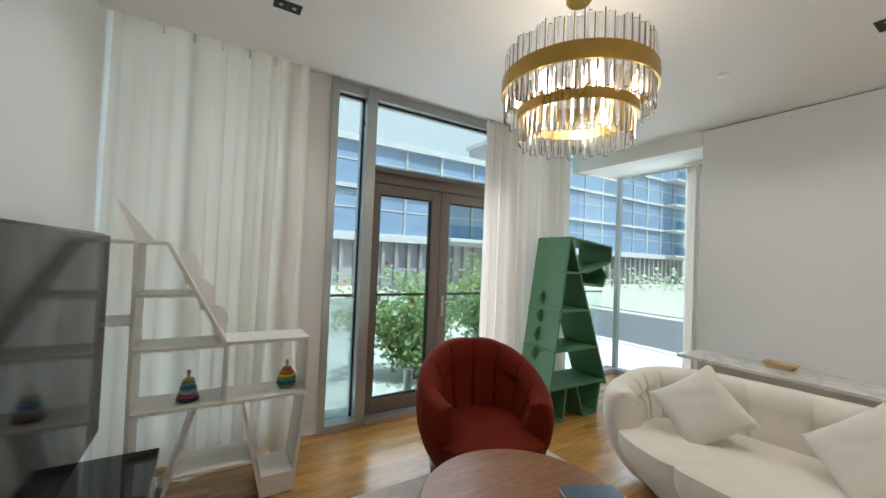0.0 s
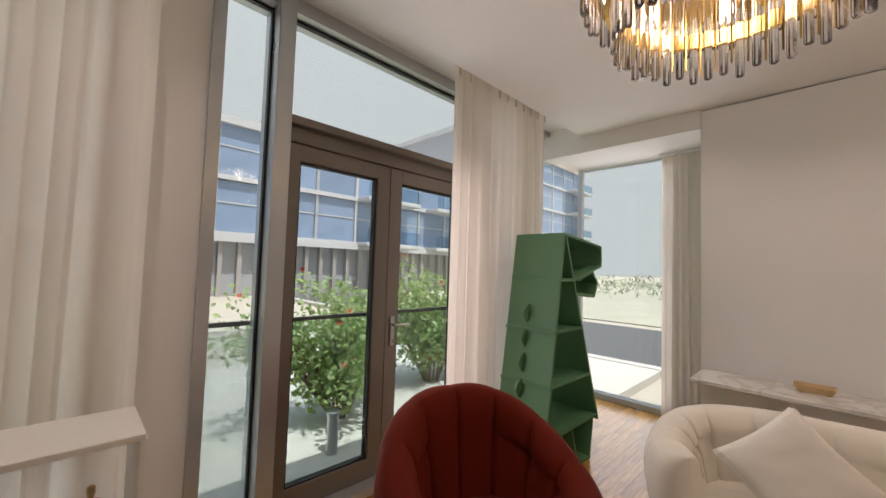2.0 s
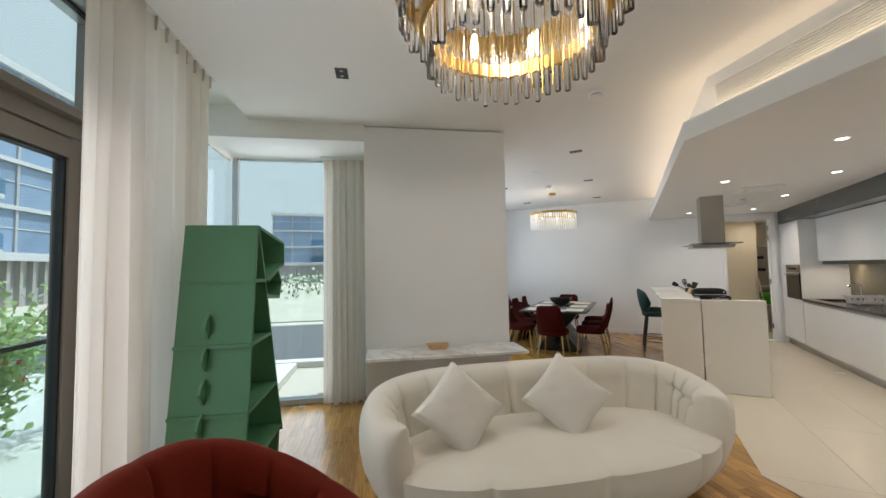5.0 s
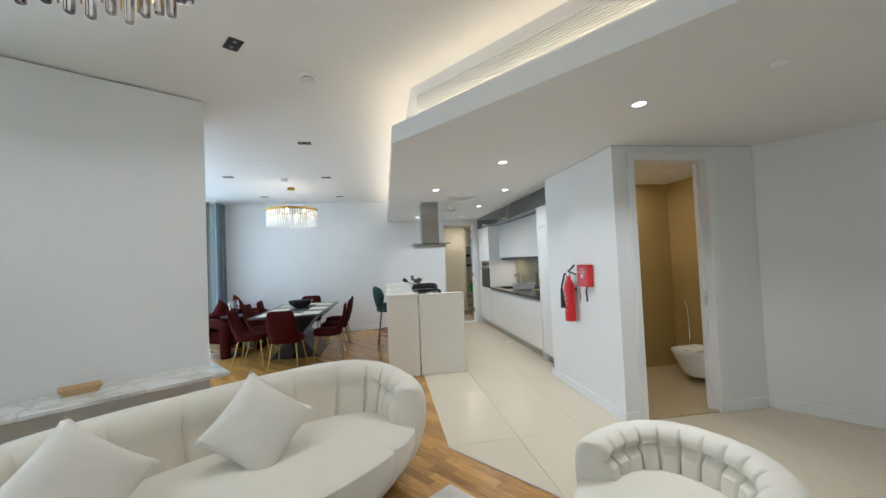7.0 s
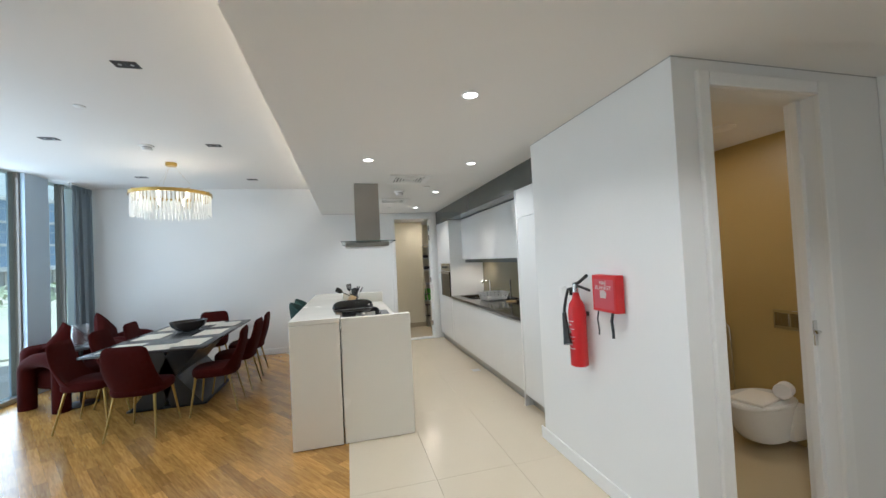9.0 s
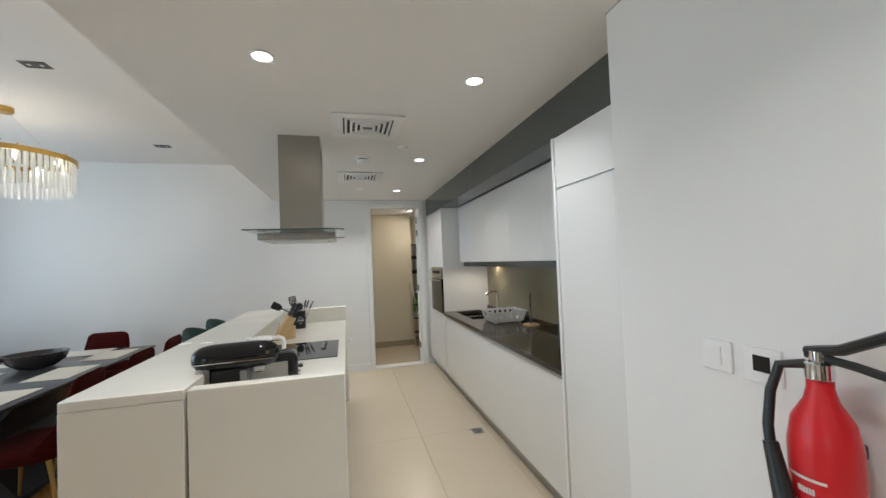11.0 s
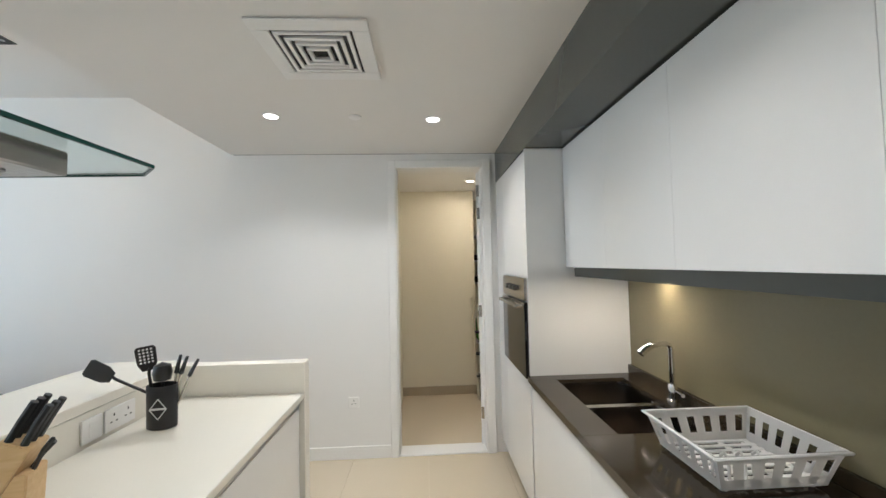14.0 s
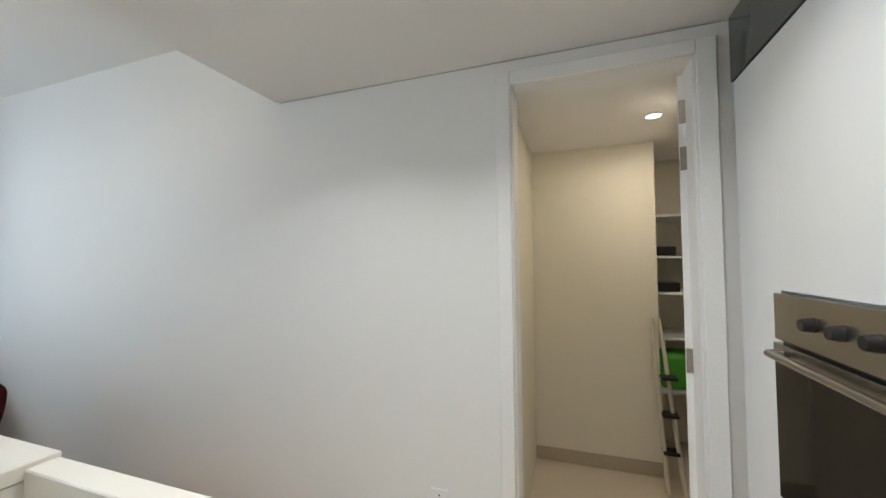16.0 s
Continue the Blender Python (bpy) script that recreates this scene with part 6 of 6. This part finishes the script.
# ---- outside ----
EXT = LIV
PAVE = M("pale outdoor paving", (0.52, 0.49, 0.44), 0.8, var=0.1, scale=0.6, bump=0.1)
single("ground", prism([(-900, -900), (900, -900), (900, 900), (-900, 900)], -0.62, -0.60), M("dry pale ground", (0.42, 0.38, 0.31), 0.9, var=0.15, scale=0.05, bump=0.1), "pale sandy ground reaching the horizon", "ground", kind="structure")
structure("terrace", bx(-3, FY + 0.13, -0.59, 9, 9.0, -0.45), PAVE, "pale paved terrace below the balcony door", "pavement", EXT)
structure("road", bx(9.5, -20, -0.595, 16, 30, -0.575), M("asphalt", (0.10, 0.10, 0.10), 0.85, var=0.1), "grey asphalt road beyond the terrace", "road", EXT)
structure("kerb", bx(9.1, -20, -0.595, 9.4, 30, -0.45, 0.02), PAVE, "pale concrete kerb", "kerb", EXT)
# the lawn's green is washed out in its colour to imitate haze
structure("lawn", bx(17, -25, -0.595, 45, 24, -0.55), M("sparse lawn paled for haze", (0.38, 0.37, 0.29), 0.9, var=0.3, scale=0.8, bump=0.4), "sparse green lawn beyond the road", "lawn", EXT)
bo = thing("bollard_light", "grey metal bollard light on the terrace", "bollard", EXT @ pose(2.33, 4.75, -0.45))
part("post", lathe([(0.06, 0), (0.06, 0.40)], 20), ALU, bo)
part("cap", lathe([(0.075, 0.40), (0.075, 0.43), (0.06, 0.44)], 20), ALU, bo)


def horizon(u, v):
    a = 2 * math.pi * u
    return 260 * math.cos(a), 260 * math.sin(a), -0.6 + 300 * v


single("backdrop", sheet(horizon, 48, 4, round_u=True), glow("pale hazy sky", (0.97, 1.0, 0.98), 0.27), "pale white hazy sky at the horizon", "backdrop", kind="structure")


def bush(m, seed, leaves, size, label):
    rng = random.Random(seed)
    ob = thing("hibiscus_bush", label, "bush", m, "hibiscus bushes")
    stems = bmesh.new()
    crown = bmesh.new()
    tips = []
    for k in range(22):
        a, r = rng.uniform(0, 6.28), rng.uniform(0.3, 1.0)
        p0 = Vector((0.12 * math.cos(a), 0.12 * math.sin(a), 0))
        p2 = Vector((size[0] * r * math.cos(a), size[1] * r * math.sin(a), size[2] * rng.uniform(0.55, 1.0) * (1 - 0.25 * r * r)))
        p1 = p0.lerp(p2, 0.5) + Vector((0, 0, size[2] * 0.15))
        tube([p0, p0.lerp(p1, 0.6), p1, p1.lerp(p2, 0.55), p2], 0.018, 6, stems, 0.005)
        for s in range(16):
            c = p0.lerp(p1, rng.uniform(0.35, 1.0)) if s % 3 == 0 else p1.lerp(p2, rng.uniform(-0.3, 1.05)) + Vector([rng.gauss(0, 0.14) for _ in range(3)])
            tips.append(c)
    part("stems", stems, M("grey brown bark " + str(seed), (0.20, 0.15, 0.10), 0.9, var=0.2), ob)
    for k in range(leaves):
        c = rng.choice(tips) + Vector([rng.gauss(0, 0.11) for _ in range(3)])
        s = rng.uniform(0.05, 0.11)
        d = Vector((rng.gauss(0, 1), rng.gauss(0, 1), rng.gauss(-0.2, 0.7))).normalized()
        w_ = d.orthogonal().normalized()
        w_.rotate(Matrix.Rotation(rng.uniform(0, 6.28), 3, d))
        n_ = d.cross(w_)
        v = [crown.verts.new(c + q) for q in (Vector(), d * s * 0.45 + w_ * s * 0.38 + n_ * s * 0.12, d * s * 1.1, d * s * 0.45 - w_ * s * 0.38 + n_ * s * 0.12, d * s * 0.5)]
        crown.faces.new((v[0], v[1], v[4])), crown.faces.new((v[1], v[2], v[4])), crown.faces.new((v[2], v[3], v[4])), crown.faces.new((v[3], v[0], v[4]))
    tagged(part("leaves", crown, LEAF, ob), kind="stuff")
    petal = None
    for k in range(24):
        c = rng.choice(tips) + Vector([rng.gauss(0, 0.12) for _ in range(3)]) + Vector((0, -0.1, 0.06))
        mm = pose(*c, rng.uniform(30, 120), 0, rng.uniform(-60, 60))
        if petal is None:
            bm = bmesh.new()
            for q in range(5):
                a = 2 * math.pi * q / 5
                e1, e2 = Vector((math.cos(a - 0.5), math.sin(a - 0.5), 0.4)) * 0.028, Vector((math.cos(a + 0.5), math.sin(a + 0.5), 0.4)) * 0.028
                t = Vector((math.cos(a), math.sin(a), 0.7)) * 0.036
                v = [bm.verts.new(p) for p in (Vector(), e1, t, e2)]
                bm.faces.new(v)
            petal = part("flower", bm, M("red petals " + str(seed), (0.55, 0.06, 0.03), 0.6), ob, "small red flower")
            petal.matrix_basis = mm
        else:
            again("flower", petal.data, ob, mm)
    return ob


bush(EXT @ pose(2.9, 5.6, -0.45), 1, 4300, (1.45, 0.8, 2.05), "dense green hibiscus bush with small red flowers")
bush(EXT @ pose(4.9, 6.0, -0.45), 2, 4800, (1.3, 0.8, 2.1), "leafy hibiscus bush with a few red flowers")
bush(EXT @ pose(0.5, 6.3, -0.45), 3, 3600, (1.1, 0.7, 1.75), "lower hibiscus bush beside the terrace")

WHITECLAD = M("white facade render", (0.52, 0.52, 0.52), 0.8, var=0.05, scale=0.5, bump=0.05)
BLUEGLASS = M("blue facade glass", (0.20, 0.27, 0.38), 0.12, 0.0, var=0.35, scale=0.35, bump=0, rnd=0.3)
# grey cladding is paled, with the distance haze put into its colour
GREYCLAD = M("grey facade cladding paled for haze", (0.38, 0.39, 0.41), 0.6, var=0.08, scale=0.4)


def apartment(label, m, width, depth, base_h, storeys, storey_h, bays, balconies):
    ob = thing("apartment_building", label, "building", m)
    top = base_h + storeys * storey_h
    part("wall", bx(0, 0.3, 0, width, depth, top), GREYCLAD, ob)
    part("roof", bx(-0.3, -0.2, top, width + 0.3, depth + 0.3, top + 0.5), WHITECLAD, ob)
    part("white_band", bx(-0.2, -0.4, base_h - 0.25, width + 0.2, 0.3, base_h + 0.2), WHITECLAD, ob)
    bw = width / bays
    win = slat = None
    for s in range(storeys):
        z = base_h + 0.3 + s * storey_h
        part("slab_edge", bx(-0.05, -0.12, z - 0.25, width + 0.05, 0.3, z + 0.05), WHITECLAD, ob)
        for k in range(bays):
            if win is None:
                win = part("window", bx(0.12, 0.1, 0.0, bw - 0.12, 0.28, storey_h - 0.35), BLUEGLASS, ob, "blue reflecting window")
                win.matrix_basis = pose(k * bw, 0, z + 0.06)
                part("window_bar", bx(0.12, 0.06, storey_h * 0.5, bw - 0.12, 0.11, storey_h * 0.5 + 0.08), WHITECLAD, win)
            else:
                w_ = again("window", win.data, ob, pose(k * bw, 0, z + 0.06))
                again("window_bar", win.children[0].data, w_, Matrix())
    for k in range(bays + 1):
        part("pier", bx(k * bw - 0.1, -0.02, base_h + 0.2, k * bw + 0.1, 0.3, top), WHITECLAD if k % 3 == 0 else GREYCLAD, ob)
    n = bays * 3
    for k in range(n):
        x = (k + 0.3) * width / n
        if slat is None:
            # fin colour paled likewise, in place of haze in the air
            slat = part("colonnade_fin", bx(0, -0.1, 0, 0.25, 0.3, base_h - 0.25), M("taupe fins paled for haze", (0.36, 0.34, 0.32), 0.7), ob)
            slat.matrix_basis = pose(x, 0, 0)
        else:
            again("colonnade_fin", slat.data, ob, pose(x, 0, 0))
    for k, s in balconies:
        z = base_h + 0.3 + s * storey_h
        bal = part("balcony", bx(k * bw, -1.7, z - 0.3, (k + 1.6) * bw, -0.1, z, 0.02), WHITECLAD, ob)
        part("balcony_glass", bx(k * bw, -1.7, z, (k + 1.6) * bw, -1.66, z + 1.0), glass("balcony glass " + str(len(bpy.data.materials)), (0.7, 0.82, 0.88)), bal)
    return ob


apartment("white and grey apartment building with blue windows and balconies", EXT @ pose(6, 26, -0.6), 22, 12, 3.5, 2, 3.4, 7, [(3, 0), (3, 1), (5.2, 0), (5.2, 1)])
apartment("taller grey apartment building with blue glass bays", EXT @ pose(28.5, 27, -0.6), 27, 14, 3.5, 4, 3.3, 9, [(7.2, 0), (7.2, 1), (7.2, 2), (7.2, 3)])
apartment("long low apartment building with blue windows", EXT @ pose(-26, 24, -0.6), 31, 12, 3.5, 2, 3.2, 10, [])
apartment("pale apartment building far beyond the dining windows", pose(-60, 47, -0.6, 0, 0, 43), 30, 12, 3.5, 3, 3.0, 9, [(2, 0), (2, 1)])

bm = bmesh.new()
rng = random.Random(12)
for k in range(2600):
    c = Vector((rng.uniform(30, 60), rng.uniform(-30, 26), 0))
    h = 1.6 + 1.2 * noise.noise(Vector((c.x * 0.3, c.y * 0.3, 0)))
    c.z = -0.5 + rng.uniform(0, max(0.5, h))
    d = Vector((rng.gauss(0, 1), rng.gauss(0, 1), rng.gauss(0, 1))).normalized() * rng.uniform(0.25, 0.6)
    e = d.orthogonal().normalized() * 0.18
    v = [bm.verts.new(c + q) for q in (-d * 0.5 + e * 0.2, e, d * 0.5, -e)]
    bm.faces.new(v)
# leaf colour greyed and lightened to stand in for distance haze
single("far_shrubs", bm, M("shrub leaves paled for haze", (0.25, 0.28, 0.19), 0.7, var=0.2, rnd=0.4, island=True), "low green shrubs in the distance", "shrubs", EXT, kind="stuff")

# ---- floor pieces ----


def clip(poly, nx, ny, c):
    """Keeps the side of an outline where nx * x + ny * y <= c."""
    out = []
    for i, p in enumerate(poly):
        q = poly[(i + 1) % len(poly)]
        a, b = nx * p[0] + ny * p[1] - c, nx * q[0] + ny * q[1] - c
        if a <= 0:
            out.append(p)
        if (a < 0 < b) or (b < 0 < a):
            t = a / (a - b)
            out.append((p[0] + t * (q[0] - p[0]), p[1] + t * (q[1] - p[1])))
    return out


LX, LY = LIV @ Vector((1, 0, 0)), LIV @ Vector((0, 1, 0))
EDGE = -0.985
xs = [-0.785 + 0.603 * k for k in range(-1, 8)]
ys = [2.775 - 1.2 * 3 + 1.2 * k for k in range(10)]
for i, x in enumerate(xs[:-1]):
    for j, y in enumerate(ys[:-1]):
        if x > 1.7 and y > 2.7:
            continue
        g = 0.001
        poly = [(x + g, y + g), (x + 0.603 - g, y + g), (x + 0.603 - g, y + 1.2 - g), (x + g, y + 1.2 - g)]
        if y >= 2.7:
            if x < -0.8:
                continue
            poly = clip(poly, 0, 1, END)
        else:
            poly = clip(clip(poly, LY.x, LY.y, EDGE), -LY.x, -LY.y, 3.5)
            poly = clip(poly, -LX.x, -LX.y, 0.76) if poly else poly
        if len(poly) < 3:
            continue
        ob = mesh_ob("floor_tile", prism(poly, -0.0115, 0.0), TILE, smooth=False)
        ob.parent = FLOOR
structure("floor_trim", bx(-0.76, EDGE - 0.004, -0.011, 2.71, EDGE + 0.004, 0.001), ALU, "thin metal strip between oak and tile", "trim", LIV)

OAKJ = wood("oak floor joined", (0.35, 0.17, 0.037), (0.56, 0.305, 0.078), 0.24, (2, 22, 22), 0.0, coat=0.3)
on = OAKJ.node_tree
geo = on.nodes.new("ShaderNodeNewGeometry")
for nd in on.nodes:
    if nd.type == "MATH":
        nd.inputs[1].default_value, nd.inputs[2].default_value = 0.45, 0.775
        on.links.new(geo.outputs["Random Per Island"], nd.inputs[0])
rng = random.Random(21)
PW = 0.073
tops = {}
loose = bmesh.new()
count = 0


def oak_here(x, y):
    p = LIV @ Vector((x, y, 0))
    living = TVX - 0.2 < x < FX + 0.05 and EDGE - 0.02 < y < FY
    dining = -5.0 < p.x < -0.45 and p.y < 8.7 and y <= 1.9 and p.y > 2.6
    return living or dining


for r in range(int(12.5 / PW)):
    y0 = FY - (r + 1) * PW
    x = -1.0 - rng.uniform(0, 0.5)
    while x < 11.5:
        ln = rng.choice((0.42, 0.50, 0.58))
        xc, yc = x + ln / 2, y0 + PW / 2
        if oak_here(xc, yc):
            p = LIV @ Vector((xc, yc, 0))
            if -2.75 < p.x < -0.75 and 1.9 < p.y < 5.6 and count < 298:
                count += 1
                if ln not in tops:
                    tops[ln] = mesh_ob("oak_plank", bx(-ln / 2 + 0.0006, -PW / 2 + 0.0005, -0.0115, ln / 2 - 0.0006, PW / 2 - 0.0005, -0.004), OAK, smooth=False)
                    ob = tops[ln]
                    ob.parent = FLOOR
                else:
                    ob = new("oak_plank", tops[ln].data)
                    ob.parent = FLOOR
                ob.matrix_basis = LIV @ pose(xc, yc, 0)
            else:
                a, b, c, d = x + 0.0006, y0 + 0.0005, x + ln - 0.0006, y0 + PW - 0.0005
                v = [loose.verts.new((q, w_, z)) for z in (-0.0115, -0.004) for q, w_ in ((a, b), (c, b), (c, d), (a, d))]
                loose.faces.new(v[4:])
                for k in range(4):
                    loose.faces.new((v[k], v[(k + 1) % 4], v[4 + (k + 1) % 4], v[4 + k]))
        x += ln
ob = mesh_ob("oak_planks", loose, OAKJ, smooth=False)
ob.parent, ob.matrix_basis = FLOOR, LIV
tagged(ob, kind="stuff")
